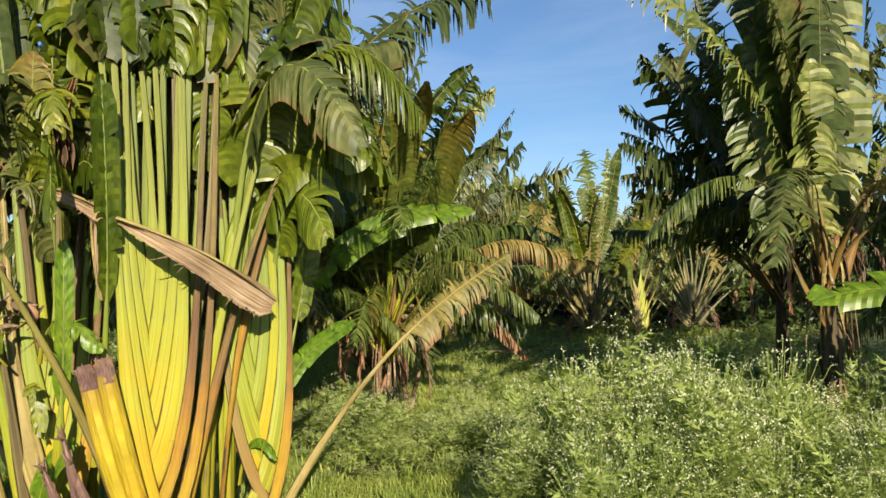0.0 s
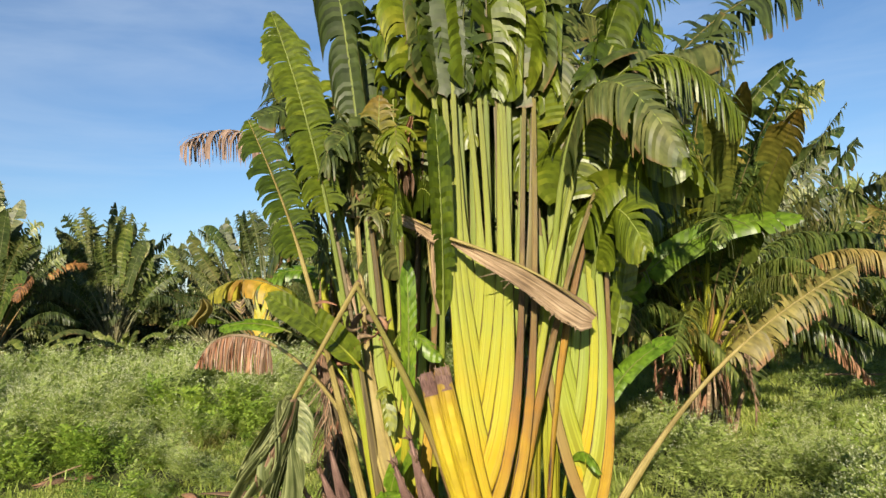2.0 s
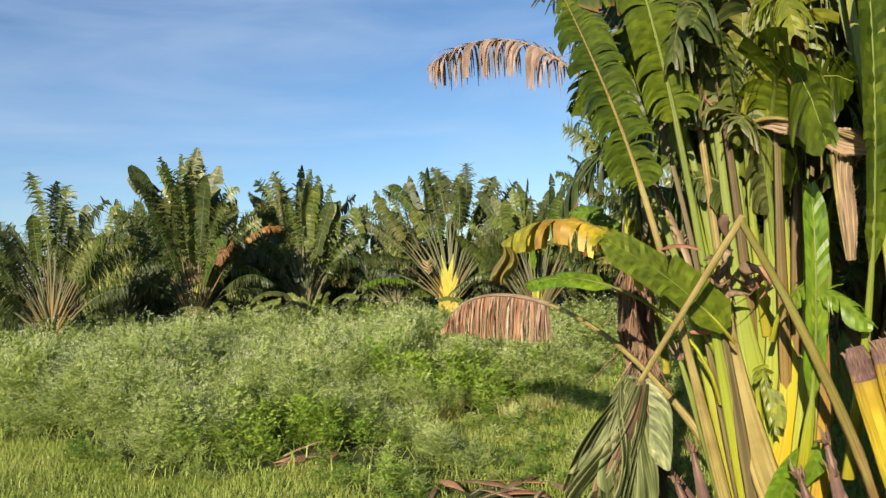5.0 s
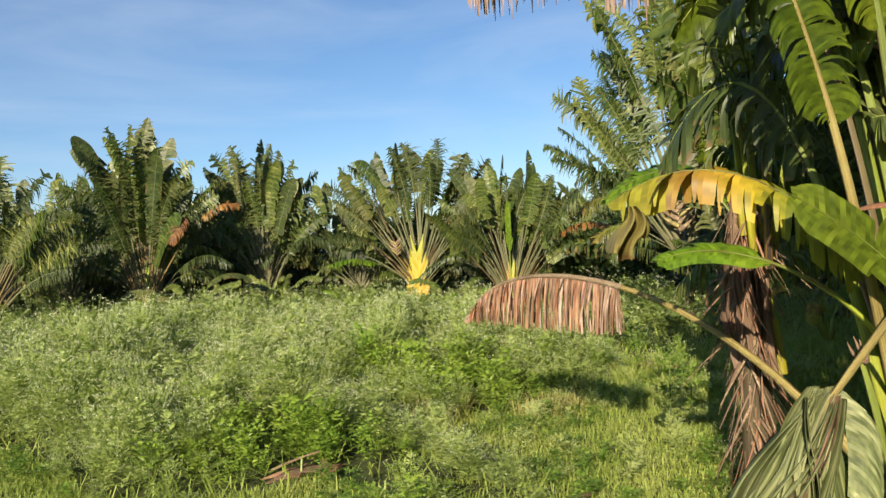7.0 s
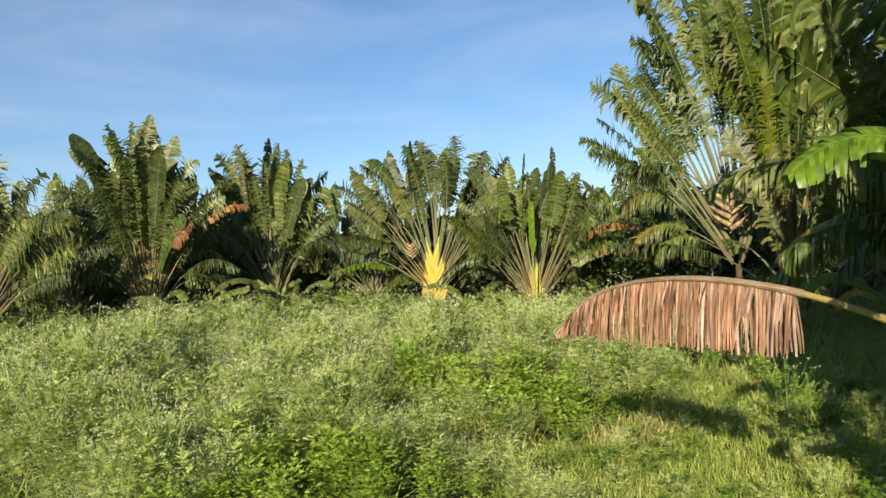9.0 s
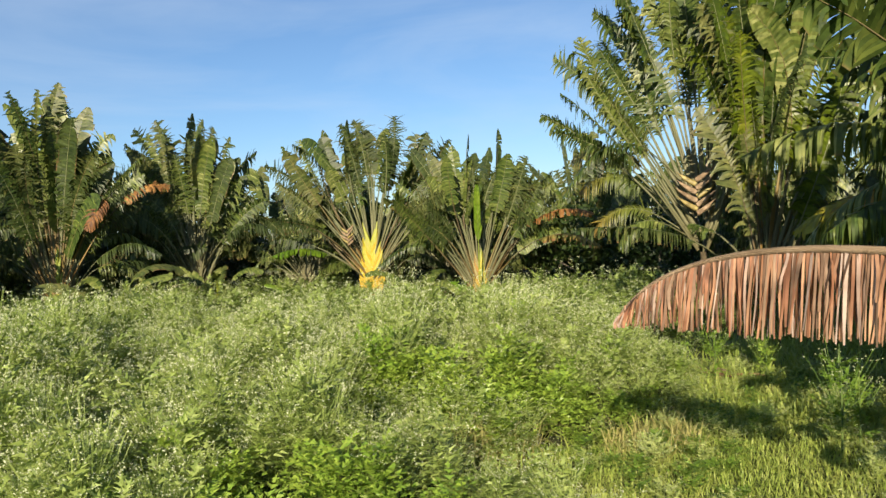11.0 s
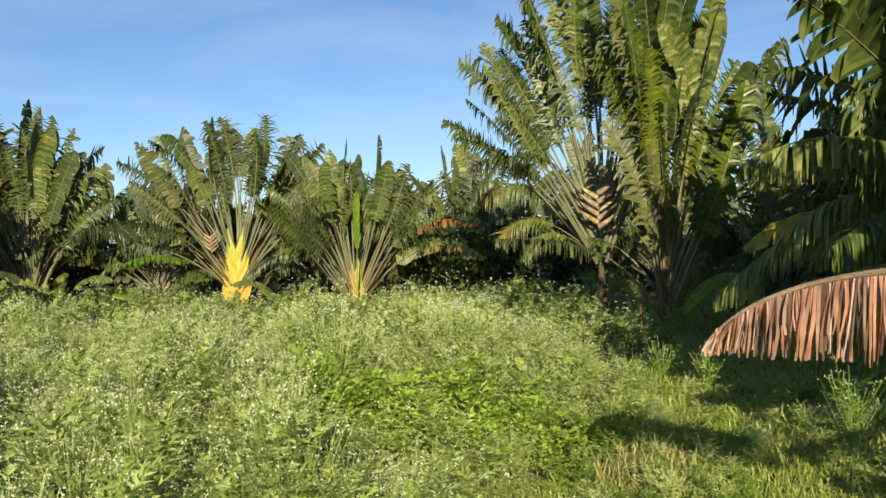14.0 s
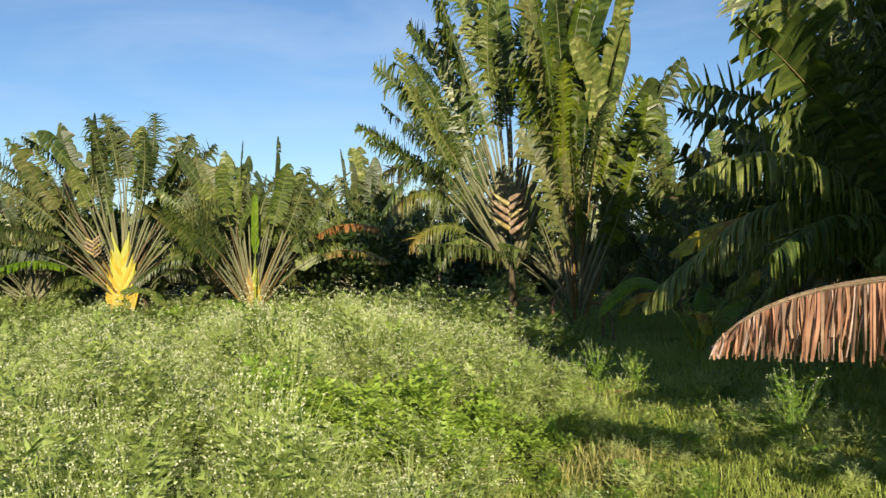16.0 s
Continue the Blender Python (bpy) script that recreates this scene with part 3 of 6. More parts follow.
leaf(palm_a, [(-1.52, 4.28, 0.1), (-1.36, 4.42, 0.9), (-1.22, 4.5, 1.7), (-1.02, 4.66, 2.7), (-0.85, 4.8, 3.4), (-0.5, 5.3, 3.9)], 0.6, 0.3, FRONT, M_SHEATH_YELLOW, M_LEAF_NEAR, 0.08, 0.04, neck=0.36, blade_face=FRONT, n=60, m=5, droop=2.5, tear=0.6, gap=0.25, seed=501, sections=26)
leaf(palm_a, [(-1.5, 4.26, 0.08), (-1.32, 4.42, 0.9), (-1.16, 4.52, 1.7), (-0.95, 4.7, 2.6), (-0.6, 5.0, 3.2), (-0.1, 5.4, 3.3)], 0.62, 0.32, FRONT, M_SHEATH_DYING, M_LEAF_DARK, 0.07, 0.035, neck=0.36, blade_face=FRONT, n=60, m=5, droop=3.0, tear=0.6, gap=0.2, seed=502, sections=26)
leaf(palm_a, [(-1.3, 4.5, 0.3), (-1.2, 4.6, 1.5), (-1.05, 4.75, 2.4), (-0.6, 5.15, 3.4), (0.0, 5.6, 3.75), (0.55, 6.1, 3.95)], 0.48, 0.42, (0.2, 0.1, 1), M_SHEATH_DYING, M_LEAF_DARK, 0.06, 0.04, blade_face=(0.15, -0.35, 1), n=64, m=5, droop=3.0, tear=0.9, gap=0.3, seed=503, sections=26)
leaf(palm_a, [(-1.4, 4.5, 0.3), (-1.35, 4.6, 1.8), (-1.1, 4.7, 3.0), (-0.7, 4.8, 3.5), (-0.3, 4.9, 3.2), (-0.05, 5.0, 2.7)], 0.5, 0.42, (0.2, 0.1, 1), M_SHEATH_GREEN, M_LEAF_NEAR, 0.1, 0.05, blade_face=(0.15, -0.5, 1), n=64, m=5, droop=3.5, tear=0.8, gap=0.3, seed=504, sections=26)
leaf(palm_a, [(-1.4, 4.6, 0.3), (-1.35, 4.7, 1.8), (-1.2, 4.8, 2.9), (-0.9, 4.95, 3.2), (-0.6, 5.1, 3.0), (-0.35, 5.2, 2.5)], 0.5, 0.40, (0.2, 0.1, 1), M_SHEATH_GREEN, M_LEAF_NEAR, 0.1, 0.05, blade_face=(0.15, -0.5, 1), n=60, m=5, droop=4.0, tear=0.8, gap=0.3, seed=505, sections=26)

crown_leaves(palm_a, (-1.5, 4.45, 0), 2.6, 3.4, 13, 601, reach=1.0, spread=(0.2, 3.5))
crown_leaves(palm_a, (-1.3, 4.6, 0), 2.2, 2.9, 8, 602, reach=0.9, spread=(-0.6, 1.6))


def stub(parent, ctrl, width, mat, label="", top=0.8):
    v, f, uv = stalk(ctrl, [(0, width * 0.9), (0.5, width), (0.9, width * top), (1, width * top * 0.7)], FRONT, 0.3, 12, 10)
    ob = part("sheath", mesh_of("sheath", v, f, mat, uv), parent, label)
    r = np.random.default_rng(int(width * 1000) + len(parent.children))
    end, before = np.asarray(ctrl[-1], float), np.asarray(ctrl[-2], float)
    up = unit(end - before)
    if mat is M_SHEATH_CUT:
        v, f, uv = stalk([end - up * 0.13, end - up * 0.05 + FRONT * 0.004, end + up * 0.005], [(0, width * top * 0.95), (0.6, width * top), (1, width * top * 0.7)], FRONT, 0.34, 7, 12)
        v[12:24] += np.random.default_rng(len(parent.children)).normal(0, 0.008, (12, 3))
        part("torn_top", mesh_of("torn_top", v, f, M_WITHERED, uv), ob, "withered dark brown torn end")
    for k in range(9):
        o = end - up * 0.04 + ACROSS * (k / 8 - 0.5) * width * top * 0.8 + FRONT * r.uniform(-0.01, 0.02)
        tip = o + up * r.uniform(0.02, 0.07) + r.normal(0, 0.015, 3)
        v, f, uv = stalk([o, (o + tip) / 2 + r.normal(0, 0.008, 3), tip], [(0, 0.02), (0.6, 0.012), (1, 0.003)], FRONT, 0.3, 5, 5)
        part("fibre", mesh_of("fibre", v, f, M_DRY, uv), ob)
    return ob


stub(palm_a, [(-1.64, 4.08, 0.25), (-1.76, 4.02, 0.7), (-1.86, 4.0, 1.2)], 0.11, M_SHEATH_CUT, "cut yellow sheath with a frayed top", 0.9)
stub(palm_a, [(-1.62, 4.08, 0.45), (-1.70, 4.04, 0.8), (-1.77, 4.02, 1.23)], 0.11, M_SHEATH_CUT, "cut yellow sheath with a frayed top", 0.9)
stub(palm_a, [(-1.78, 4.2, 0.05), (-1.9, 4.1, 0.4), (-1.98, 4.05, 0.72)], 0.07, M_WITHERED, "withered purple-brown sheath", 0.3)
stub(palm_a, [(-1.85, 4.22, 0.05), (-2.0, 4.12, 0.35), (-2.08, 4.05, 0.58)], 0.06, M_WITHERED, "withered purple-brown sheath", 0.3)

palm_foot = thing("dead_sheaths", "withered brown leaf sheaths standing round the clump's foot", "dead leaf", "draped dry leaves")
for k, (fx, fy, tx, ty, tz) in enumerate(((-1.90, 4.22, -1.99, 4.0, 0.86), (-1.96, 4.2, -2.1, 4.0, 0.7), (-2.5, 4.25, -2.62, 4.02, 0.62), (-2.55, 4.25, -2.74, 4.0, 0.5), (-2.46, 4.2, -2.52, 3.98, 0.78))):
    stub(palm_a if k < 2 else palm_foot, [(fx, fy, 0.0), (fx * 0.5 + tx * 0.5, fy * 0.5 + ty * 0.5 - 0.02, tz * 0.55), (tx, ty, tz)], 0.075, M_WITHERED, "withered purple-brown sheath", 0.35)

# a stalk that has snapped, with its blade hanging to the ground
v, f, uv = stalk([(-1.72, 4.3, 0.05), (-1.85, 4.22, 0.6), (-1.95, 4.05, 1.1), (-2.22, 3.85, 1.73)], [(0, 0.10), (0.35, 0.055), (1, 0.03)], FRONT, 0.6, 18, 9)
part("petiole", mesh_of("petiole", v, f, M_SHEATH_DYING, uv), palm_a, "snapped brown leaf stalk")
v, f, uv = stalk([(-2.21, 3.85, 1.75), (-2.48, 3.86, 1.36), (-2.73, 3.87, 1.02), (-2.84, 3.84, 0.8)], [(0, 0.034), (0.6, 0.026), (1, 0.012)], FRONT, 0.7, 18, 8)
snap_end = part("petiole", mesh_of("petiole", v, f, M_STALK_TAN, uv), palm_a, "hanging end of a snapped leaf stalk")


def limp_fold(parent, top, foot, width, facing, seed, mat=M_LIMP, label="limp grey-green blade"):
    """A broad piece of wilted blade that hangs in loose folds and ends raggedly."""
    r = np.random.default_rng(seed)
    n, k = 26, 22
    u, q = np.meshgrid(np.linspace(0, 1, n), np.linspace(-1, 1, k), indexing="ij")
    top, foot = np.asarray(top, float), np.asarray(foot, float)
    side = unit(np.asarray(facing, float))
    out = unit(np.cross(side, UP))
    ragged = 1 - np.abs(np.interp(q[0], np.linspace(-1, 1, 12), r.normal(0, 0.16, 12))) - 0.25 * np.abs(q[0])
    uu = u * ragged[None]
    open_up = 0.25 + 0.75 * np.clip(uu * 2.2, 0, 1) * (1 - 0.35 * uu)
    ph = r.uniform(0, 6, 4)
    fold = 0.065 * np.sin(q * 7 + ph[0] + uu * 2) + 0.022 * np.sin(q * 13 + ph[1] - uu * 3) + 0.02 * np.sin(uu * 8 + ph[2] + q)
    p = top + (foot - top) * uu[..., None] + side * (q * width / 2 * open_up + 0.03 * np.sin(uu * 5 + ph[3]))[..., None] + out * (fold * (0.3 + uu))[..., None]
    i, j = np.meshgrid(np.arange(n - 1), np.arange(k - 1), indexing="ij")
    a = i * k + j
    f = np.stack([a, a + 1, a + k + 1, a + k], -1).reshape(-1, 4)
    uv = np.stack([q.ravel() * 0.5 + 0.5, uu.ravel()], 1)
    part("blade", mesh_of("blade", p.reshape(-1, 3), f, mat, uv), parent, label)


rs = np.random.default_rng(12)
for k in range(15):
    o = rs.normal(0, 1, 3) * [0.06, 0.05, 0.03]
    limp_fold(snap_end, np.array([-2.71, 3.87, 1.06]) + o * 0.5, np.array([-2.74 - 0.024 * k, 3.80, rs.uniform(0.08, 0.55)]) + o, rs.uniform(0.04, 0.13), (0.9, rs.uniform(-0.7, 0.7), 0), 10 + k, M_DRY if k in (6, 11) else M_LIMP)
v, f, uv = blade([(-2.68, 3.88, 1.08), (-2.64, 3.86, 0.95), (-2.66, 3.83, 0.76)], 0.0, 0.17, (0.3, -0.9, 0.3), n=24, m=5, droop=0.9, tear=0.1, gap=0.05, seed=78, one_side=-1, forward=0.5)
part("blade", mesh_of("blade", v, f, M_LIMP, uv), snap_end, "limp grey-green blade")

palm_b = thing("fan_palm", "fan palm with yellow-green sheaths beside the tallest one", "palm", "fan palms")
near_fan(palm_b, (-1.16, 4.76, 0), (-0.19, -0.14, -0.09, -0.04, 0.02, 0.07, 0.12, 0.17, 0.21), -0.1, lambda i: (M_SHEATH_BROWN, M_SHEATH_GREEN, M_SHEATH_GREEN, M_SHEATH_GREEN, M_SHEATH_GREEN, M_SHEATH_GREEN, M_SHEATH_YELLOW, M_SHEATH_GREEN, M_SHEATH_DYING)[i], 2.35, 3.9, 1.05, 0.05, 12, clasp=0.05, half=0.30, droop=2.2, tear=0.5, base_w=0.13, pet_w=0.045, belly=1.1)
near_fan(palm_b, (-1.16, 4.76, 0), (-0.15, -0.08, 0.0, 0.08, 0.15), 0.0, lambda i: (M_SHEATH_BROWN, M_SHEATH_GREEN)[i % 2], 2.4, 3.8, 0.9, 0.6, 17, half=0.28, base_w=0.05, pet_w=0.036, deep=-0.2, belly=0.8)
# its browning leaf, arched out to one side
leaf(palm_b, [(-1.0, 4.72, 0.15), (-0.6, 4.88, 0.85), (-0.18, 5.05, 1.35), (0.55, 5.3, 1.74)], 0.58, 0.2, FRONT, M_STALK_TAN, M_LEAF_BROWNING, 0.07, 0.035, blade_face=(0.25, -0.7, 0.7), n=52, m=4, droop=2.2, tear=0.75, gap=0.2, seed=61, forward=0.35, sections=22, label="long bare leaf stalk")
leaf(palm_b, [(-1.1, 4.8, 0.6), (-1.0, 4.82, 0.95), (-0.85, 4.95, 1.2), (-0.57, 5.27, 1.3)], 0.3, 0.085, UP, M_SHEATH_GREEN, M_LEAF_FRESH, 0.05, 0.03, blade_face=(0.2, -0.7, 0.7), n=30, m=4, droop=0.3, tear=0.1, gap=0.05, seed=62, sections=14)
leaf(palm_b, [(-1.25, 4.72, 0.35), (-1.2, 4.68, 0.65), (-1.1, 4.62, 0.75), (-0.98, 4.55, 0.55)], 0.3, 0.07, UP, M_SHEATH_GREEN, M_LEAF_FRESH, 0.03, 0.02, n=20, m=4, droop=1.5, tear=0.1, gap=0.05, seed=63, sections=12)

crown_leaves(palm_b, (-1.1, 4.85, 0), 1.8, 2.7, 12, 603, reach=0.8, spread=(-0.8, 2.6))
palm_c = thing("fan_palm", "green-stalked fan palm with torn drooping leaves", "palm", "fan palms")
near_fan(palm_c, (-2.26, 4.46, 0), (-0.20, -0.13, -0.07, 0.0, 0.06, 0.13, 0.18), 0.2, lambda i: (M_STALK_TAN, M_SHEATH_GREEN, M_SHEATH_GREEN, M_SHEATH_GREEN, M_SHEATH_YELLOW, M_SHEATH_GREEN, M_SHEATH_DYING)[i], 2.3, 4.5, 0.9, 0.0, 13, clasp=0.05, half=0.28, droop=2.0, tear=0.5, base_w=0.145, pet_w=0.042, back=0.3, neck=0.40)
near_fan(palm_c, (-2.26, 4.46, 0), (-0.26, -0.17, -0.10, -0.03, 0.04, 0.10, 0.17), 0.3, lambda i: (M_SHEATH_BROWN, M_SHEATH_GREEN, M_SHEATH_GREEN)[i % 3], 2.3, 3.7, 0.8, 0.3, 18, half=0.26, base_w=0.05, pet_w=0.034, deep=-0.2, belly=0.9)
leaf(palm_c, [(-2.36, 4.35, 0.15), (-2.42, 4.2, 1.0), (-2.46, 4.1, 1.7), (-2.48, 4.05, 2.15), (-2.55, 3.95, 2.8), (-2.72, 3.78, 3.45)], 0.6, 0.185, FRONT, M_SHEATH_GREEN, M_LEAF_NEAR, 0.07, 0.035, blade_face=(0.75, -0.66, 0.1), n=80, m=5, droop=0.7, tear=0.30, gap=0.17, even=0.15, ragged=0.10, seed=71, forward=0.2, sections=26)
leaf(palm_c, [(-2.42, 4.3, 0.15), (-2.5, 4.15, 0.9), (-2.58, 4.0, 1.5), (-2.62, 3.95, 1.95), (-2.74, 3.85, 2.35), (-2.88, 3.74, 2.78)], 0.6, 0.165, FRONT, M_STALK_TAN, M_LEAF_NEAR, 0.07, 0.035, blade_face=(0.75, -0.66, 0.1), n=80, m=5, droop=0.7, tear=0.30, gap=0.17, even=0.15, ragged=0.10, seed=72, forward=0.2, sections=26)
leaf(palm_c, [(-2.3, 4.4, 0.5), (-2.4, 4.3, 1.1), (-2.6, 4.12, 1.72), (-2.95, 3.85, 1.98), (-3.40, 3.98, 1.72)], 0.42, 0.19, UP, M_SHEATH_GREEN, M_LEAF_TURNING, 0.06, 0.035, blade_face=(0.3, -0.4, 0.9), n=40, m=4, droop=3.4, tear=0.6, gap=0.25, seed=73, forward=0.3, sections=20, blade_label="blade green at its foot, yellow and orange towards the tip")
leaf(palm_c, [(-2.34, 4.13, 1.20), (-2.46, 4.0, 1.42), (-2.58, 3.88, 1.56), (-2.76, 3.73, 1.69)], 0.08, 0.115, UP, M_SHEATH_GREEN, M_LEAF_NEAR, 0.03, 0.02, blade_face=(0.35, -0.85, 0.35), n=34, m=4, droop=0.5, tear=0.05, gap=0.03, seed=736, forward=0.6, sections=14, blade_label="whole dark green blade")
limp_fold(palm_c, (-3.26, 3.72, 1.69), (-3.25, 3.72, 1.49), 0.13, (0.9, 0.45, 0), 31, M_LEAF_BROWNING, "tan and green torn flap")
leaf(palm_c, [(-2.45, 4.25, 0.9), (-2.5, 4.2, 1.4), (-2.97, 4.04, 1.56), (-3.09, 3.94, 1.55), (-3.2, 3.83, 1.5)], 0.5, 0.08, UP, M_SHEATH_GREEN, M_LEAF_FRESH, 0.04, 0.03, blade_face=(0.3, -0.6, 0.7), n=30, m=4, droop=0.6, tear=0.1, gap=0.05, seed=735, sections=14)
leaf(palm_c, [(-2.4, 4.6, 0.5), (-2.7, 4.75, 2.0), (-3.2, 4.85, 3.0), (-3.8, 4.9, 3.25), (-4.46, 4.96, 3.02)], 0.56, 0.32, UP, M_STRAW, M_DRY_PALE, 0.07, 0.03, blade_face=(0.1, -0.2, 1), n=60, m=5, droop=5.0, tear=0.9, gap=0.36, seed=74, forward=0.2, sections=20, blade_label="dry tattered strips")
leaf(palm_c, [(-2.12, 4.2, 0.6), (-2.02, 4.08, 1.0), (-1.97, 4.04, 1.4), (-1.98, 4.04, 1.86)], 0.3, 0.085, FRONT, M_SHEATH_GREEN, M_LEAF_FRESH, 0.06, 0.03, n=30, m=3, droop=0.1, tear=0.02, gap=0.02, seed=75, forward=1.5, sections=14, blade_label="bright young blade half unrolled")
leaf(palm_c, [(-1.95, 4.3, 0.6), (-1.78, 4.15, 1.4), (-1.72, 4.02, 2.0), (-1.72, 3.95, 2.74)], 0.42, 0.095, FRONT, M_SHEATH_GREEN, M_LEAF_NEAR, 0.06, 0.03, blade_face=(0.8, -0.6, 0), n=40, m=4, droop=0.6, tear=0.12, gap=0.06, seed=76, forward=0.8, sections=18)
for k, (dx, dy, zz, ln) in enumerate(((-0.35, 0.0, 2.6, 0.5), (-0.1, -0.12, 2.75, 0.6), (-0.2, 0.15, 2.3, 0.5), (0.12, -0.1, 2.7, 0.45), (-0.5, 0.1, 2.2, 0.6), (0.2, 0.05, 2.9, 0.6))):
    foot = np.array([-2.26 + dx * 0.4, 4.45, 0.4])
    crown = np.array([-2.26 + dx, 4.45 + dy, zz])
    tip = crown + np.array([dx * 1.2, dy * 2.0 - 0.15, -ln * 0.5])
    leaf(palm_c, [foot, foot * 0.5 + crown * 0.5, crown, crown + [dx * 0.5, dy - 0.1, 0.35], tip], 0.45, 0.28, FRONT, (M_SHEATH_GREEN, M_SHEATH_BROWN)[k % 2], (M_LEAF_NEAR, M_LEAF_DARK, M_LEAF_NEAR, M_LEAF_NEAR, M_LEAF_DARK, M_LEAF_NEAR)[k], 0.07, 0.04, blade_face=(dx * 2, -0.7, 0.7), n=50, m=5, droop=2.4, tear=0.5, gap=0.2, seed=780 + k, sections=18)
for k, (fx, fy, tx, ty, tz) in enumerate(((-2.36, 4.38, -2.52, 4.25, 1.35), (-2.4, 4.36, -2.62, 4.2, 1.15), (-2.44, 4.4, -2.75, 4.3, 0.62), (-2.38, 4.3, -2.66, 4.12, 0.42), (-2.32, 4.34, -2.42, 4.16, 1.5))):
    stub(palm_c, [(fx, fy, 0.0), (fx * 0.55 + tx * 0.45, fy * 0.55 + ty * 0.45, tz * 0.5), (tx, ty, tz)], 0.06, (M_SHEATH_BROWN, M_SHEATH_GREEN, M_WITHERED, M_WITHERED, M_SHEATH_BROWN)[k], "", 0.4)

crown_leaves(palm_c, (-2.26, 4.55, 0), 2.1, 3.0, 13, 604, reach=0.75, half=0.24, blades=(M_LEAF_NEAR, M_LEAF_NEAR, M_LEAF_DARK))
leaf(palm_c, [(-2.26, 4.42, 1.2), (-2.29, 4.33, 1.9), (-2.28, 4.27, 2.4), (-2.2, 4.2, 2.95)], 0.48, 0.16, FRONT, M_SHEATH_GREEN, M_LEAF_TURNING_EDGE, 0.05, 0.03, blade_face=(0.35, -0.9, 0.2), n=44, m=4, droop=0.9, tear=0.5, gap=0.2, seed=607, sections=14, blade_label="blade mottled yellow and brown")
crown_leaves(palm_c, (-2.1, 4.5, 0), 1.5, 2.2, 6, 605, reach=0.45, half=0.2, blades=(M_LEAF_NEAR, M_LEAF_DARK, M_LEAF_DARK))
leaf(palm_c, [(-2.2, 4.2, 1.2), (-2.12, 4.1, 1.5), (-1.98, 4.05, 1.5), (-1.8, 4.1, 1.28)], 0.3, 0.09, UP, M_SHEATH_GREEN, M_LEAF_FRESH, 0.03, 0.02, blade_face=(0.1, -0.7, 0.7), n=26, m=4, droop=1.6, tear=0.4, gap=0.15, seed=791, sections=10)
leaf(palm_c, [(-2.28, 4.3, 0.2), (-2.25, 4.22, 0.5), (-2.15, 4.18, 0.68), (-2.0, 4.15, 0.76)], 0.3, 0.09, UP, M_SHEATH_GREEN, M_LEAF_FRESH, 0.03, 0.02, blade_face=(0.1, -0.8, 0.6), n=22, m=4, droop=0.8, tear=0.1, gap=0.05, seed=792, sections=10)
leaf(palm_c, [(-2.3, 4.3, 0.1), (-2.32, 4.2, 0.38), (-2.24, 4.15, 0.5), (-2.08, 4.1, 0.42)], 0.3, 0.10, UP, M_SHEATH_GREEN, M_LEAF_FRESH, 0.03, 0.02, blade_face=(0.1, -0.8, 0.6), n=22, m=4, droop=1.0, tear=0.1, gap=0.05, seed=793, sections=10)
leaf(palm_c, [(-2.3, 4.35, 0.8), (-2.3, 4.25, 1.15), (-2.25, 4.2, 1.2), (-2.2, 4.18, 0.8)], 0.4, 0.07, FRONT, M_SHEATH_GREEN, M_LEAF_NEAR, 0.03, 0.02, n=22, m=4, droop=1.0, tear=0.3, gap=0.1, seed=794, sections=10)
leaf(palm_b, [(-1.0, 4.9, 0.9), (-0.92, 4.98, 1.3), (-0.86, 5.02, 1.6), (-0.8, 5.05, 1.98)], 0.4, 0.11, FRONT, M_SHEATH_GREEN, M_LEAF_NEAR, 0.03, 0.02, n=22, m=4, droop=0.5, tear=0.1, gap=0.05, seed=795, sections=10)
for k, (x, y, z, ln) in enumerate(((-2.02, 4.22, 2.80, 0.42), (-2.06, 4.2, 2.7, 0.5), (-2.40, 4.35, 2.42, 0.2))):
    limp_fold(palm_c, (x, y, z), (x + 0.03 * (k % 2), y - 0.03, z - ln), 0.10, (0.87, 0.5, 0), 80 + k, (M_DRY_RED, M_DRY)[k % 2], "withered hanging leaf")
rq = np.random.default_rng(44)
for k in range(16):
    p = np.array([-2.38, 4.12, 1.5]) + rq.normal(0, 1, 3) * [0.10, 0.06, 0.12]
    d = unit(rq.normal(0, 1, 3) + [0, 0, -0.8]) * rq.uniform(0.05, 0.13)
    v, f, uv = stalk([p - d, p + rq.normal(0, 0.05, 3), p + d], [(0, 0.02), (0.4, rq.uniform(0.03, 0.07)), (1, 0.008)], FRONT + rq.normal(0, 0.5, 3), 0.18, 8, 6)
    part("dead_strip", mesh_of("dead_strip", v, f, (M_DRY, M_STRAW, M_DRY_RED)[k % 3], uv), palm_c)
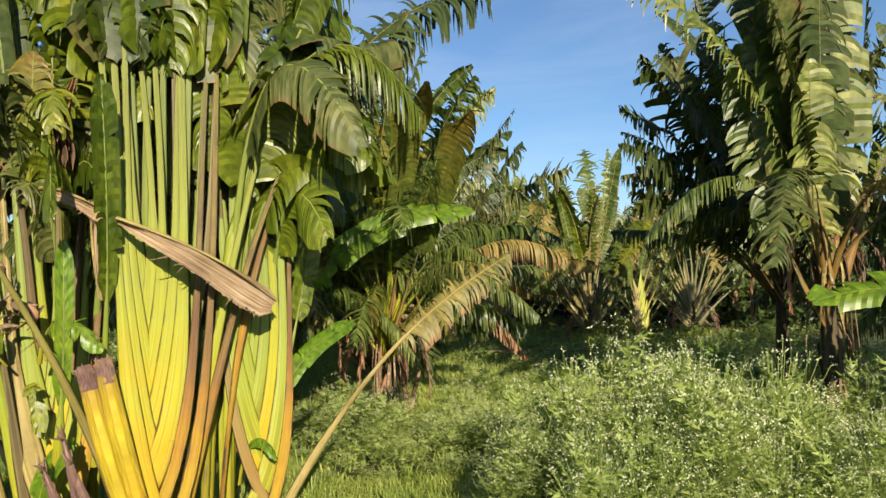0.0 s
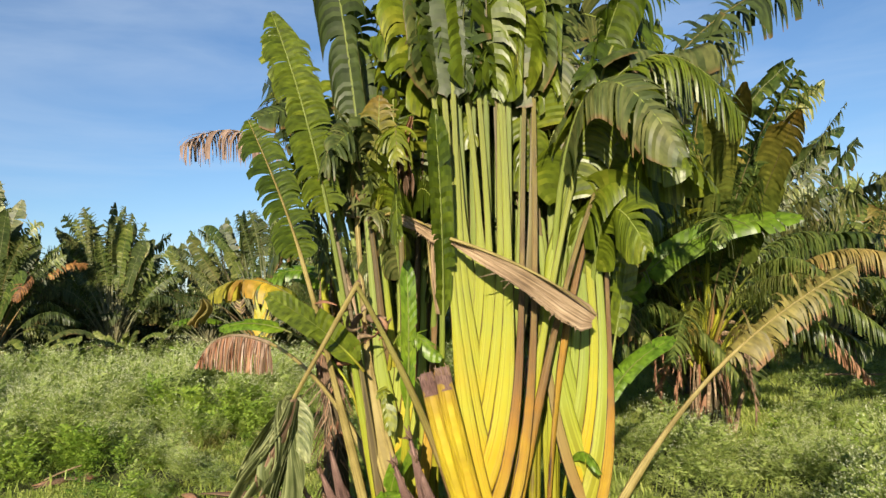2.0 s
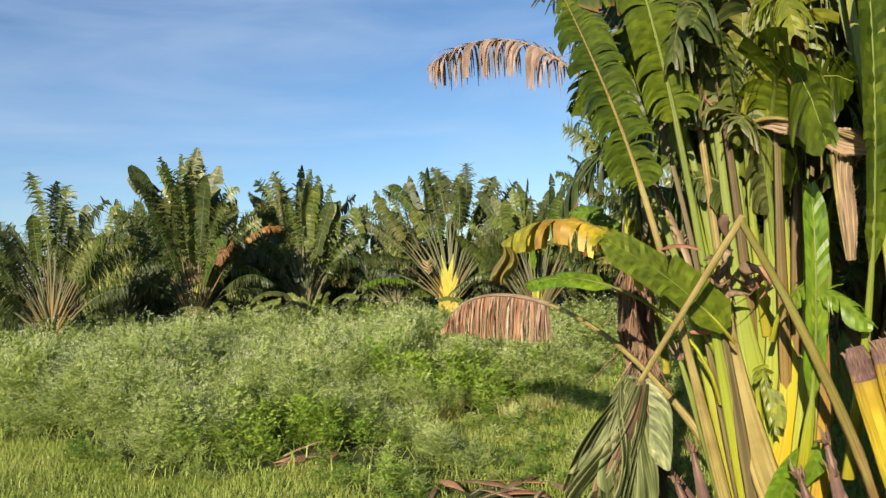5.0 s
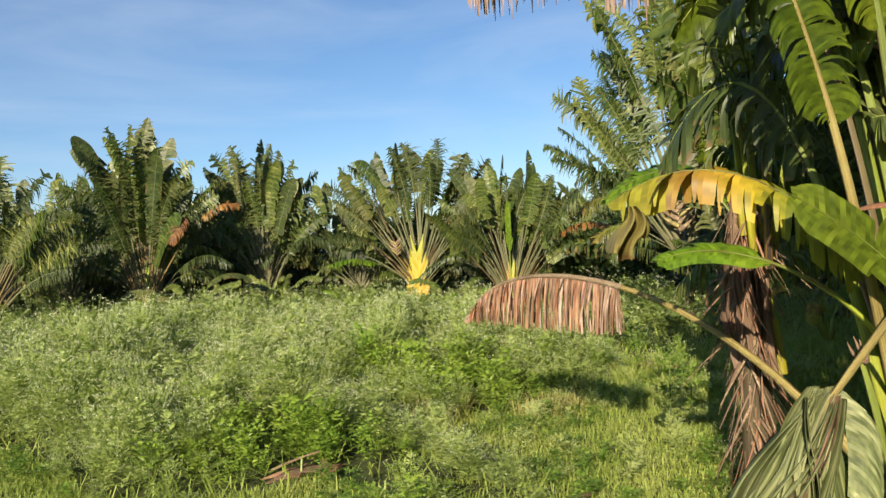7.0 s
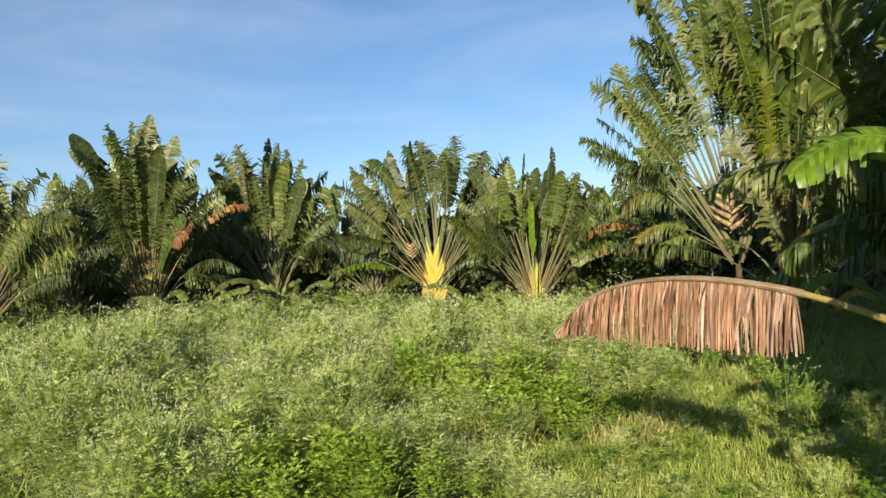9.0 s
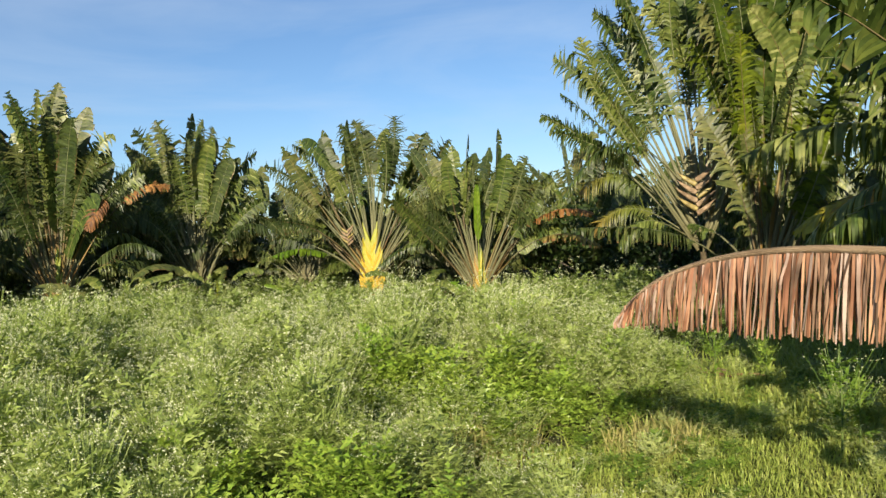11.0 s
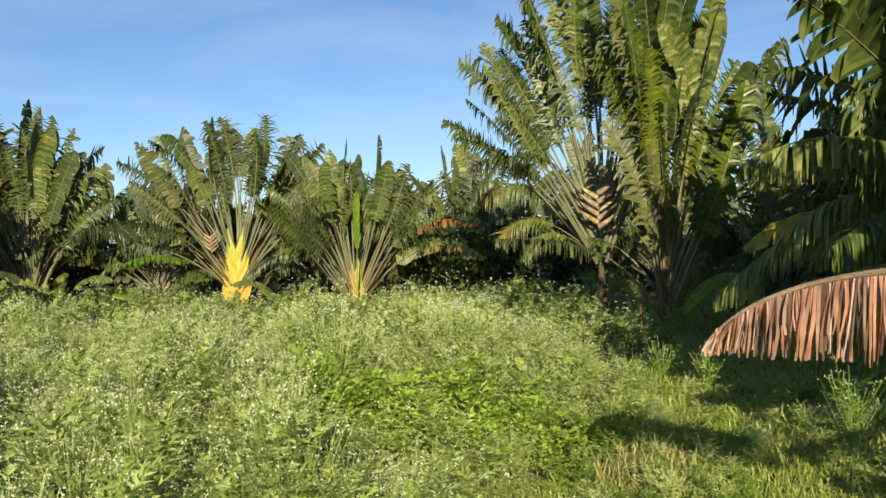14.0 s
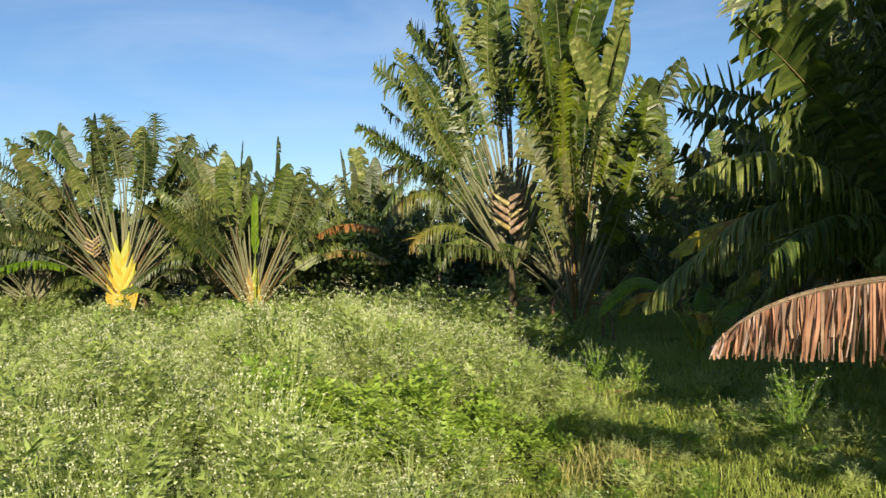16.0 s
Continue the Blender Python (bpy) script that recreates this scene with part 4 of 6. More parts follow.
# a stunted palm wrapped in its own dead leaves
palm_p = palm("fan_palm", "stunted palm with a trunk wrapped in withered leaves", (-3.08, 4.98, 0), 60, 3.6, 6, (10, 35), 14, stalks=(M_SHEATH_GREEN, M_SHEATH_BROWN), blades=(M_LEAF, M_LEAF_DARK), trunk=1.3, axis_up=0.3, side=0, dead=0, half=0.25, strips=46, m=5, sections=16, droop=2.0, broad=0.0)
def dead_skirt(parent, n, z0, z1, radius, seed, longest=0.95, mats=(M_DRY_RED, M_DRY, M_STRAW), wide=1.0, tight=1.0):
    """Withered strips that hang close round a trunk."""
    r = np.random.default_rng(seed)
    for k in range(n):
        a = r.uniform(0, 2 * math.pi)
        out = np.array([math.cos(a), math.sin(a), 0])
        top = out * radius + UP * r.uniform(z0, z1)
        ln = r.uniform(0.45, 1.0) * longest
        flare = r.uniform(0.0, 0.10) * tight
        turn = np.array([-out[1], out[0], 0]) * r.normal(0, 0.07)
        low = max(0.06 - top[2], -ln)
        v, f, uv = stalk([top, top + out * 0.07 * tight + UP * 0.05, top + out * (0.05 * tight + flare * 0.5) + UP * low * 0.5 + turn, top + out * (0.04 * tight + flare) + UP * low + turn * 1.5 + (r.normal(0, 0.03, 3) * [1, 1, 0.2] if tight < 1 else 0)], [(0, 0.02), (0.3, wide * r.uniform(0.025, 0.06)), (0.8, wide * r.uniform(0.015, 0.03)), (1, 0.005)], out + turn * 6, 0.16, 10, 6)
        part("dead_strip", mesh_of("dead_strip", v, f, mats[k % 3], uv[:, ::-1]), parent)


dead_skirt(palm_p, 330, 0.3, 1.75, 0.03, 33, 0.34, (M_DRY_RED, M_STRAW, M_DRY), 0.36, 0.45)
for k, (a, z1, z0) in enumerate(((-1.9, 1.95, 0.9), (-1.2, 1.8, 0.8), (-2.8, 1.9, 0.7), (0.3, 1.85, 0.7), (1.8, 1.8, 0.8))):
    out = np.array([math.cos(a), math.sin(a), 0])
    limp_fold(palm_p, out * 0.05 + UP * (z1 - 0.15), out * 0.03 + UP * z0, 0.06, (-out[1], out[0], 0), 60 + k, M_DRY, "broad withered sheath")
leaf(palm_p, [(0.12, 0.1, 0.9), (0.05, 0.2, 1.7), (-0.3, 0.3, 2.15), (-0.66, 0.0, 1.78)], 0.45, 0.17, UP, M_SHEATH_GREEN, M_LEAF_FRESH, 0.05, 0.03, blade_face=(0.2, -0.6, 0.8), n=34, m=4, droop=1.2, tear=0.3, gap=0.12, seed=81, sections=16)

# dry leaf strips draped across the sheaths
def ribbon(parent_name, label, ctrl, widths, seed, mat, fringe=0.25, hang=(0, 0, -1)):
    r = np.random.default_rng(seed)
    n, k = 160, 12
    u = np.linspace(0, 1, n)
    p, t = bezier(ctrl, u)
    across = unit(np.asarray(hang, float) - t * (t @ np.asarray(hang, float))[:, None])
    out = unit(np.cross(t, across))
    w = np.interp(u, [a for a, _ in widths], [b for _, b in widths])
    frayed = 1 + fringe * (r.random(n) - 0.35) * (r.random(n) > 0.3)
    v = []
    for j in range(k):
        q = j / (k - 1)
        ripple = 0.005 * np.sin(q * 22 + u * 5) + 0.004 * np.sin(q * 43 + u * 11 + 1) + 0.012 * np.sin(u * 9 + 1)
        v.append(p + across * (w * ((q - 0.35) * (frayed if j == k - 1 else 1 + 0.3 * (frayed - 1) if j == k - 2 else 1)))[:, None] + out * (ripple + 0.02 * np.sin(3 * q))[:, None])
    v = np.stack(v, 1).reshape(-1, 3)
    i, j = np.meshgrid(np.arange(n - 1), np.arange(k - 1), indexing="ij")
    a = i * k + j
    f = np.stack([a, a + 1, a + k + 1, a + k], -1).reshape(-1, 4)
    uv = np.stack([np.repeat(u, k), np.tile(np.linspace(0, 1, k), n)], 1)
    ob = thing(parent_name, label, "dry leaf", "draped dry leaves")
    part("blade", mesh_of("blade", v, f, mat, uv), ob)
    q, _ = bezier(ctrl, np.linspace(0, 1, len(ctrl)))
    lift = np.array([-across[0] * 0.36 * x for x in np.interp(np.linspace(0, 1, len(ctrl)), [a for a, _ in widths], [b for _, b in widths])])
    v, f, uv = stalk(np.asarray(ctrl, float) + lift, [(0, 0.022), (0.5, 0.018), (1, 0.006)], (0.5, -0.8, 0.2), 0.8, 24, 7)
    part("midrib", mesh_of("midrib", v, f, M_STALK_TAN, uv), ob)
    for k in range(7):
        at = int(r.uniform(0.25, 0.98) * (n - 1))
        o = p[at] + across[at] * w[at] * 0.6
        tip = o + across[at] * r.uniform(0.02, 0.07) + t[at] * r.normal(0, 0.03) + r.normal(0, 0.01, 3)
        v, f, uv = stalk([o, (o + tip) / 2 + r.normal(0, 0.008, 3), tip], [(0, 0.012), (1, 0.002)], FRONT, 0.3, 5, 5)
        part("fibre", mesh_of("fibre", v, f, mat, uv), ob)
    return ob


ribbon("dry_leaf", "frayed tan dry leaf draped across the yellow sheaths", [(-1.70, 4.06, 1.975), (-1.50, 3.99, 1.89), (-1.26, 4.10, 1.76), (-1.10, 4.28, 1.62), (-0.955, 4.50, 1.47)], [(0, 0.03), (0.3, 0.09), (0.55, 0.13), (0.8, 0.18), (0.94, 0.17), (1, 0.08)], 4, M_STRAW, 0.10)
ribbon("dry_leaf", "twisted tan dry leaf hanging from a knot", [(-1.87, 4.27, 2.10), (-1.90, 4.24, 1.9), (-1.88, 4.27, 1.54)], [(0, 0.13), (0.2, 0.09), (0.7, 0.07), (1, 0.04)], 6, M_STRAW, 0.3, hang=(0.87, 0.5, 0))
ribbon("dry_leaf", "crumpled tan dry leaf caught between the stalks", [(-2.27, 4.32, 2.17), (-2.12, 4.22, 2.22), (-2.0, 4.2, 2.09), (-1.86, 4.22, 2.06), (-1.72, 4.1, 1.97)], [(0, 0.02), (0.3, 0.07), (0.55, 0.06), (0.75, 0.11), (1, 0.03)], 7, M_STRAW, 0.3)

# the long withered frond that arches over the grass
pink = thing("withered_frond", "arching withered palm frond with a fringe of reddish dry strips", "palm frond")
PINK = [(-2.435, 4.487, 0.379), (-2.738, 4.636, 0.881), (-3.406, 4.965, 1.423), (-3.705, 5.112, 1.313), (-4.648, 5.576, 1.606), (-4.994, 5.747, 1.089)]
v, f, uv = stalk(PINK, [(0, 0.085), (0.2, 0.042), (0.45, 0.030), (1, 0.010)], (0.44, 0.9, 0.0), 0.7, 40, 9)
pink_foot = stalk([(-2.30, 4.43, 0.0), (-2.36, 4.45, 0.2), (-2.437, 4.488, 0.385)], [(0, 0.12), (1, 0.085)], (0.44, 0.9, 0.0), 0.5, 8, 9)
part("sheath", mesh_of("sheath", pink_foot[0], pink_foot[1], M_STALK_TAN, pink_foot[2]), pink, "tan leaf sheath")
pink_rib = part("midrib", mesh_of("midrib", v, f, M_STALK_TAN, uv), pink, "bare tan stalk and midrib")

tail = [np.array(PINK, float)]
while len(tail[-1]) > 1:
    tail.append(tail[-1][:-1] * 0.46 + tail[-1][1:] * 0.54)
v, f, uv = stalk([c[-1] for c in tail[::-1]], [(0, 0.033), (0.5, 0.026), (1, 0.012)], (0.44, 0.9, 0.0), 0.9, 28, 9)
part("midrib", mesh_of("midrib", v, f, M_STRAW, uv), pink, "dry pale midrib")


def fringe(parent, ctrl, s0, s1, n, low, seed, mats):
    """Withered strips that hang straight down from both sides of a midrib to about one height, each curled a little on itself."""
    r = np.random.default_rng(seed)
    faces = np.array([(2 * j, 2 * j + 1, 2 * j + 3, 2 * j + 2) for j in range(7)])
    u = np.linspace(0, 1, 8)
    for k in range(n):
        p, t = bezier(ctrl, [s0 + (s1 - s0) * (k + r.uniform(-0.3, 0.3)) / (n - 1)])
        p, t = p[0], unit(t[0] * [1, 1, 0])
        side = np.cross(t, UP) * (1 if k % 2 else -1)
        ln = max(0.05, p[2] - low - abs(r.normal(0, 0.025)) + 0.015)
        if r.random() < 0.12:
            ln *= r.uniform(0.45, 0.85)
        bow = np.sin(u * math.pi * 0.5)
        sway, lean = r.normal(0, 0.004), r.normal(0.015, 0.012)
        path = p + side * ((0.012 + 0.035 * r.random()) * bow)[:, None] + t * (lean * u ** 1.5 + sway * np.sin(u * 5 + k))[:, None] - UP * (ln * u ** 1.15)[:, None]
        turn = r.normal(0, 0.7) + r.normal(0, 0.5) * u
        across = t * np.cos(turn)[:, None] + side * np.sin(turn)[:, None]
        w = r.uniform(0.003, 0.0075) * np.interp(u, [0, 0.15, 0.7, 1], [0.9, 1.0, 0.85, r.uniform(0.4, 0.9)])
        v = np.stack([path - across * w[:, None], path + across * w[:, None]], 1).reshape(-1, 3)
        uv = np.stack([np.full(16, k / n), np.repeat(u, 2)], 1)
        part("strip", mesh_of("strip", v, faces, mats[int(r.integers(0, len(mats)))], uv), parent)


fringe(pink_rib, PINK, 0.55, 0.995, 400, 1.07, 5, (M_DRY_RED, M_DRY_RED, M_DRY, M_DRY_PALE))

# ---- palms behind the clump and to its sides ----
FAR = dict(strips=54, m=4, sections=9, gap=0.42, tear=0.95, twist=0.7, plane=22, fwd=0.3, droop=2.2)
MID = dict(FAR, strips=64)
palm("fan_palm", "fan palm in shade with dark torn leaves", (-2.1, 8.6, 0), 20, 4.7, 50, (34, 42), 21, dead=6, half=0.40, broad=0.45, trunk=0.3, side=34, round_about=True, blades=(M_LEAF,), stalks=(M_SHEATH_BROWN, M_SHEATH_FAR), pet=0.36, reach=0.95, **dict(MID, plane=50, gap=0.36, tear=0.9, twist=0.8))
far_g = palm("fan_palm", "fan palm with a skirt of dry leaves round its trunk", (-0.50, 8.15, 0), 20, 4.1, 34, 34, 22, dead=10, trunk=0.5, reach=0.8, side=28, half=0.36, broad=0.2, pet=0.38, stalks=(M_SHEATH_GREEN, M_SHEATH_BROWN), round_about=True, base_w=0.06, pet_w=0.028, blades=(M_LEAF, M_LEAF, M_LEAF, M_LEAF_NEAR, M_LEAF_TURNING_EDGE), **dict(MID, plane=60, gap=0.34, droop=2.1))
far_f = palm("fan_palm", "large fan palm with feathery torn leaves", (-5.4, 14.3, 0), 5, 6.3, 44, (38, 27), 23, dead=1, half=0.34, pet=0.50, trunk=0.1, axis_up=1.9, scale_out=0.50, broad=0.12, blades=(M_LEAF,), side=4, reach=0.7, arch=0.06, low=0.5, even=0.6, base_w=0.06, pet_w=0.032, **dict(MID, strips=60, gap=0.48, droop=1.2, fwd=0.45))
palm("fan_palm", "large fan palm with feathery torn leaves beside its twin", (-4.55, 13.4, 0), 15, 6.6, 32, (9, 30), 24, dead=3, half=0.34, pet=0.36, broad=0.28, side=3, reach=0.7, arch=0.04, scale_out=0.50, axis_up=1.4, base_w=0.07, pet_w=0.035, stalks=(M_SHEATH_FAR, M_SHEATH_BROWN), blades=(M_LEAF, M_LEAF_NEAR, M_LEAF_DARK), even=0.6, **dict(MID, strips=60, gap=0.48, droop=1.2, fwd=0.45))
far_h = palm("fan_palm", "tall fan palm with broad hanging leaves", (3.50, 6.6, 0), 20, 5.6, 16, 16, 25, dead=5, half=0.36, pet=0.32, broad=0.6, reach=0.6, trunk=1.2, axis_up=0.7, side=9, round_about=True, blades=(M_LEAF_DARK, M_LEAF), stalks=(M_SHEATH_BROWN,), lean=2, **dict(MID, droop=1.0))
for k, (tx, ty, tz, hf) in enumerate(((-0.72, 0.0, 3.55, 0.32), (-0.45, -0.2, 4.4, 0.36), (-0.15, -0.3, 4.1, 0.34), (0.10, -0.1, 4.8, 0.34), (-0.30, -0.35, 3.3, 0.28))):
    leaf(far_h, [(0, 0, 1.0), (tx * 0.5, -0.05, 1.5), (tx * 0.9, ty, tz * 0.72), (tx, ty - 0.1, tz)], 0.36, hf, (0.45, -0.9, 0), M_SHEATH_BROWN, (M_LEAF, M_LEAF, M_LEAF_DARK)[k % 3], 0.08, 0.045, blade_face=(0.1 + 0.25 * (k % 3 - 1), -1.0, 0.1), n=56, m=5, droop=0.5, tear=0.4, gap=0.16, seed=640 + k, forward=0.05, sections=14)
palm("fan_palm", "fan palm in shade with feathery dark leaves", (4.0, 8.6, 0), 10, 5.0, 44, (50, 12), 26, dead=4, half=0.36, trunk=0.9, reach=0.8, side=10, round_about=True, broad=0.1, pet=0.26, base_w=0.06, pet_w=0.028, blades=(M_LEAF_DARK,), stalks=(M_SHEATH_BROWN,), arch=0.35, scale_out=0.30, **dict(MID, plane=30, droop=2.2))
palm("fan_palm", "fan palm leaning over the field's edge", (6.6, 5.0, 0), 40, 5.4, 30, 42, 27, dead=2, half=0.34, broad=0.5, side=8, **FAR)
# added to shade the weeds behind it; only some leaf tips come into view
palm("fan_palm", "low bushy fan palm added to shade the weeds, mostly out of view", (5.1, 4.5, 0), 40, 2.9, 30, 60, 127, dead=3, half=0.34, broad=0.5, pet=0.34, side=16, round_about=True, blades=(M_LEAF, M_LEAF_NEAR), **FAR)
far_c = palm("fan_palm", "fan palm with a bright yellow sheath fan", (-13.95, 19.3, -0.32), 22, 5.0, 62, 48, 31, stalks=(M_SHEATH_FAR, M_SHEATH_FAR, M_SHEATH_BROWN), core=M_SHEATH_FAR, dead=3, half=0.44, low=0.5, axis_up=1.35, broad=0.3, side=9, arch=0.15, pet=0.60, scale_out=0.25, base_w=0.05, pet_w=0.036, **FAR)
far_d = palm("fan_palm", "fan palm with pale fanned stalks and a yellow-green heart", (-10.85, 18.9, -0.38), 22, 4.25, 46, 36, 32, stalks=(M_SHEATH_FAR, M_SHEATH_FAR, M_SHEATH_BROWN), core=M_SHEATH_FAR, dead=6, half=0.38, low=0.55, axis_up=0.9, broad=0.4, side=5, arch=0.1, pet=0.62, scale_out=0.30, base_w=0.05, pet_w=0.034, **FAR)
far_a = palm("fan_palm", "tall fan palm with broad upright leaves and brown stalks", (-18.8, 13.9, 0), 45, 5.2, 70, 21, 33, stalks=(M_SHEATH_FAR, M_SHEATH_BROWN), dead=5, half=0.46, broad=0.24, side=14, reach=0.9, arch=0.45, pet=0.42, scale_out=0.30, base_w=0.06, pet_w=0.036, **FAR)
palm("fan_palm", "dark fan palm with slender fanned stalks", (-18.3, 17.7, 0), 40, 5.2, 62, 25, 34, dead=2, half=0.44, broad=0.24, side=8, arch=0.35, pet=0.48, scale_out=0.30, base_w=0.05, pet_w=0.034, blades=(M_LEAF, M_LEAF_DARK, M_LEAF_DARK), **FAR)
palm("fan_palm", "fan palm at the edge of the field", (-19.2, 10.1, 0), 55, 4.15, 44, 44, 135, stalks=(M_SHEATH_BROWN, M_SHEATH_FAR, M_SHEATH_BROWN), blades=(M_LEAF_DARK, M_LEAF, M_LEAF_DARK), dead=4, half=0.40, broad=0.1, side=12, arch=0.45, scale_out=0.32, **FAR)
palm("fan_palm", "small fan palm in the back row", (-20.5, 12.8, 0), 50, 3.9, 30, 40, 36, dead=3, half=0.32, side=12, broad=0.15, **FAR)
palm("fan_palm", "fan palm with lit upright leaves", (3.4, 16.4, 0), 0, 4.2, 44, 40, 37, dead=10, half=0.34, side=10, blades=(M_LEAF, M_LEAF, M_LEAF_NEAR, M_LEAF_BROWNING), broad=0.25, pet=0.44, base_w=0.06, stalks=(M_SHEATH_FAR, M_STALK_TAN), **FAR)
palm("fan_palm", "low fan palm with many dead leaves", (1.2, 15.6, 0), 0, 3.6, 30, 45, 46, dead=12, half=0.32, side=10, blades=(M_LEAF, M_LEAF, M_LEAF_BROWNING), stalks=(M_SHEATH_FAR, M_STALK_TAN), **FAR)
palm("fan_palm", "low fan palm with many dead leaves", (5.6, 16.2, 0), 0, 3.6, 28, 45, 47, dead=12, half=0.30, side=10, blades=(M_LEAF, M_LEAF, M_LEAF_BROWNING), stalks=(M_SHEATH_FAR, M_STALK_TAN), **FAR)
# out of view to the right, added only for the shade it throws
palm("fan_palm", "unseen fan palm added to shade the dark palm beyond", (6.4, 7.8, 0), 10, 5.2, 28, 45, 28, dead=2, half=0.36, side=12, **FAR)
low_fan = palm("fan_palm", "low fan palm with a yellow-green sheath fan", (4.15, 15.2, 0), 0, 2.0, 12, 40, 38, stalks=(M_STALK_TAN, M_SHEATH_GREEN), dead=2, half=0.2, side=2, **FAR)
palm("fan_palm", "fan palm deep in the shade of the thicket", (-0.9, 10.6, 0), 10, 5.0, 40, 50, 29, dead=2, half=0.40, broad=0.2, side=26, round_about=True, blades=(M_LEAF_DARK, M_LEAF), **FAR)


dead_skirt(far_g, 46, 0.45, 1.15, 0.10, 34, 0.9, (M_STRAW, M_DRY_RED, M_STRAW))
dead_skirt(far_d, 44, 0.15, 0.8, 0.24, 36, 0.7, (M_STRAW, M_DRY_RED, M_DRY), 1.4)
dead_skirt(far_c, 30, 0.1, 0.6, 0.26, 37, 0.6, (M_STRAW, M_DRY_RED, M_DRY), 1.4)
dead_skirt(far_h, 34, 0.5, 1.8, 0.12, 35, 0.9, (M_STRAW, M_DRY, M_STALK_TAN))


# single leaves that stand out on those palms (places relative to each palm's foot)
def spear(parent, foot, tip, half):
    leaf(parent, [foot, np.asarray(foot) * 0.6 + np.asarray(tip) * 0.4, tip], 0.5, half, (0.4, -0.9, 0), M_SHEATH_GREEN, M_LEAF_FRESH, 0.05, 0.03, n=18, m=3, droop=0.05, tear=0.02, gap=0.02, seed=9, forward=1.6, sections=8, blade_label="bright young blade still half rolled")


def heart(parent, az, n, height, width, spread, mats, seed):
    """The chevron of clasping sheaths at a far palm's foot."""
    r = np.random.default_rng(seed)
    right = np.array([math.cos(radians(az)), math.sin(radians(az)), 0])
    front = np.array([math.sin(radians(az)), -math.cos(radians(az)), 0])
    for i in range(n):
        f = i / (n - 1)
        sgn = -1 if i % 2 else 1
        a = radians(spread * (0.5 + 0.5 * f)) * sgn
        b = right * (-sgn * 0.03) + UP * (height * 0.70 * (1 - f) + 0.02) + front * (0.10 + 0.14 * f)
        way = right * math.sin(a) + UP * math.cos(a)
        ln = height * r.uniform(0.40, 0.48)
        v, f4, uv = stalk([b, b + way * ln * 0.35, b + way * ln * 0.7, b + way * ln + UP * 0.1 - front * 0.08], [(0, width * 0.75), (0.35, width), (0.7, width * 0.6), (1, width * 0.12)], front, 0.25, 10, 8)
        uv[:, 0] = np.clip(v[:, 2] / 6.0, 0, 1)
        part("sheath", mesh_of("sheath", v, f4, mats[i % len(mats)], uv), parent)


heart(far_c, 22, 20, 1.9, 0.20, 28, (M_SHEATH_YELLOW, M_SHEATH_YELLOW, M_SHEATH_CUT), 1)
heart(low_fan, 0, 10, 1.2, 0.12, 24, (M_SHEATH_GREEN, M_STALK_TAN), 4)
heart(far_d, 22, 14, 1.3, 0.11, 24, (M_SHEATH_GREEN, M_STALK_TAN, M_SHEATH_YELLOW, M_SHEATH_DYING), 2)
heart(far_a, 45, 8, 1.5, 0.09, 18, (M_SHEATH_GREEN, M_SHEATH_BROWN), 3)
spear(far_d, (0.2, -0.5, 0.7), (0.36, -0.8, 2.95), 0.17)
leaf(far_a, [(0.3, -0.1, 0.8), (1.0, 0.2, 2.6), (1.5, 0.5, 3.2), (1.2, -0.2, 2.0)], 0.5, 0.3, (0.5, -0.8, 0.3), M_SHEATH_BROWN, M_RUST, 0.05, 0.03, n=34, m=4, droop=1.5, tear=0.7, gap=0.3, seed=301, sections=10, blade_label="rust-orange dying blade")
leaf(far_a, [(0.3, 0.0, 0.8), (1.1, 0.5, 2.5), (1.6, 0.9, 3.2), (1.9, 1.5, 2.9)], 0.5, 0.25, (0.3, -0.6, 0.7), M_SHEATH_BROWN, M_RUST, 0.05, 0.03, n=34, m=4, droop=2.0, tear=0.7, gap=0.3, seed=302, sections=10, blade_label="rust-orange dying blade")
leaf(far_d, [(0.2, -0.1, 0.6), (1.2, -0.3, 1.7), (2.2, -0.8, 2.1), (3.2, -1.3, 1.5)], 0.5, 0.26, UP, M_SHEATH_BROWN, M_LEAF_BROWNING, 0.05, 0.03, n=34, m=4, droop=2.0, tear=0.7, gap=0.3, seed=303, sections=10)
leaf(far_d, [(0.2, 0.0, 0.6), (1.0, -0.1, 2.0), (1.9, -0.4, 2.6), (2.9, -0.6, 2.2)], 0.5, 0.26, UP, M_SHEATH_BROWN, M_RUST, 0.05, 0.03, n=34, m=4, droop=2.0, tear=0.7, gap=0.3, seed=304, sections=10)
leaf(far_c, [(-0.1, -0.2, 0.8), (-0.5, -0.9, 1.5), (-0.8, -1.7, 1.9), (-1.3, -2.4, 1.55)], 0.45, 0.25, UP, M_SHEATH_FAR, M_LEAF_FRESH, 0.05, 0.03, n=34, m=4, droop=2.5, tear=0.5, gap=0.2, seed=305, sections=10)


def bracts(parent, place, size, seed):
    """A seed head: two ranks of stiff pointed brown husks."""
    r = np.random.default_rng(seed)
    place = np.asarray(place, float)
    for k in range(9):
        sg = -1 if k % 2 else 1
        b = place + UP * size * (k * 0.11 - 0.4)
        d = np.array([sg * 0.9, r.normal(-0.2, 0.2), 0.45])
        v, f, uv = stalk([b, b + d * size * 0.3, b + d * size * 0.55 + UP * size * 0.12], [(0, size * 0.16), (0.5, size * 0.14), (1, 0.004)], (0, -1, 0.3), 0.5, 6, 6)
        part("husk", mesh_of("husk", v, f, (M_STRAW, M_STALK_TAN, M_STRAW)[k % 3], uv), parent)


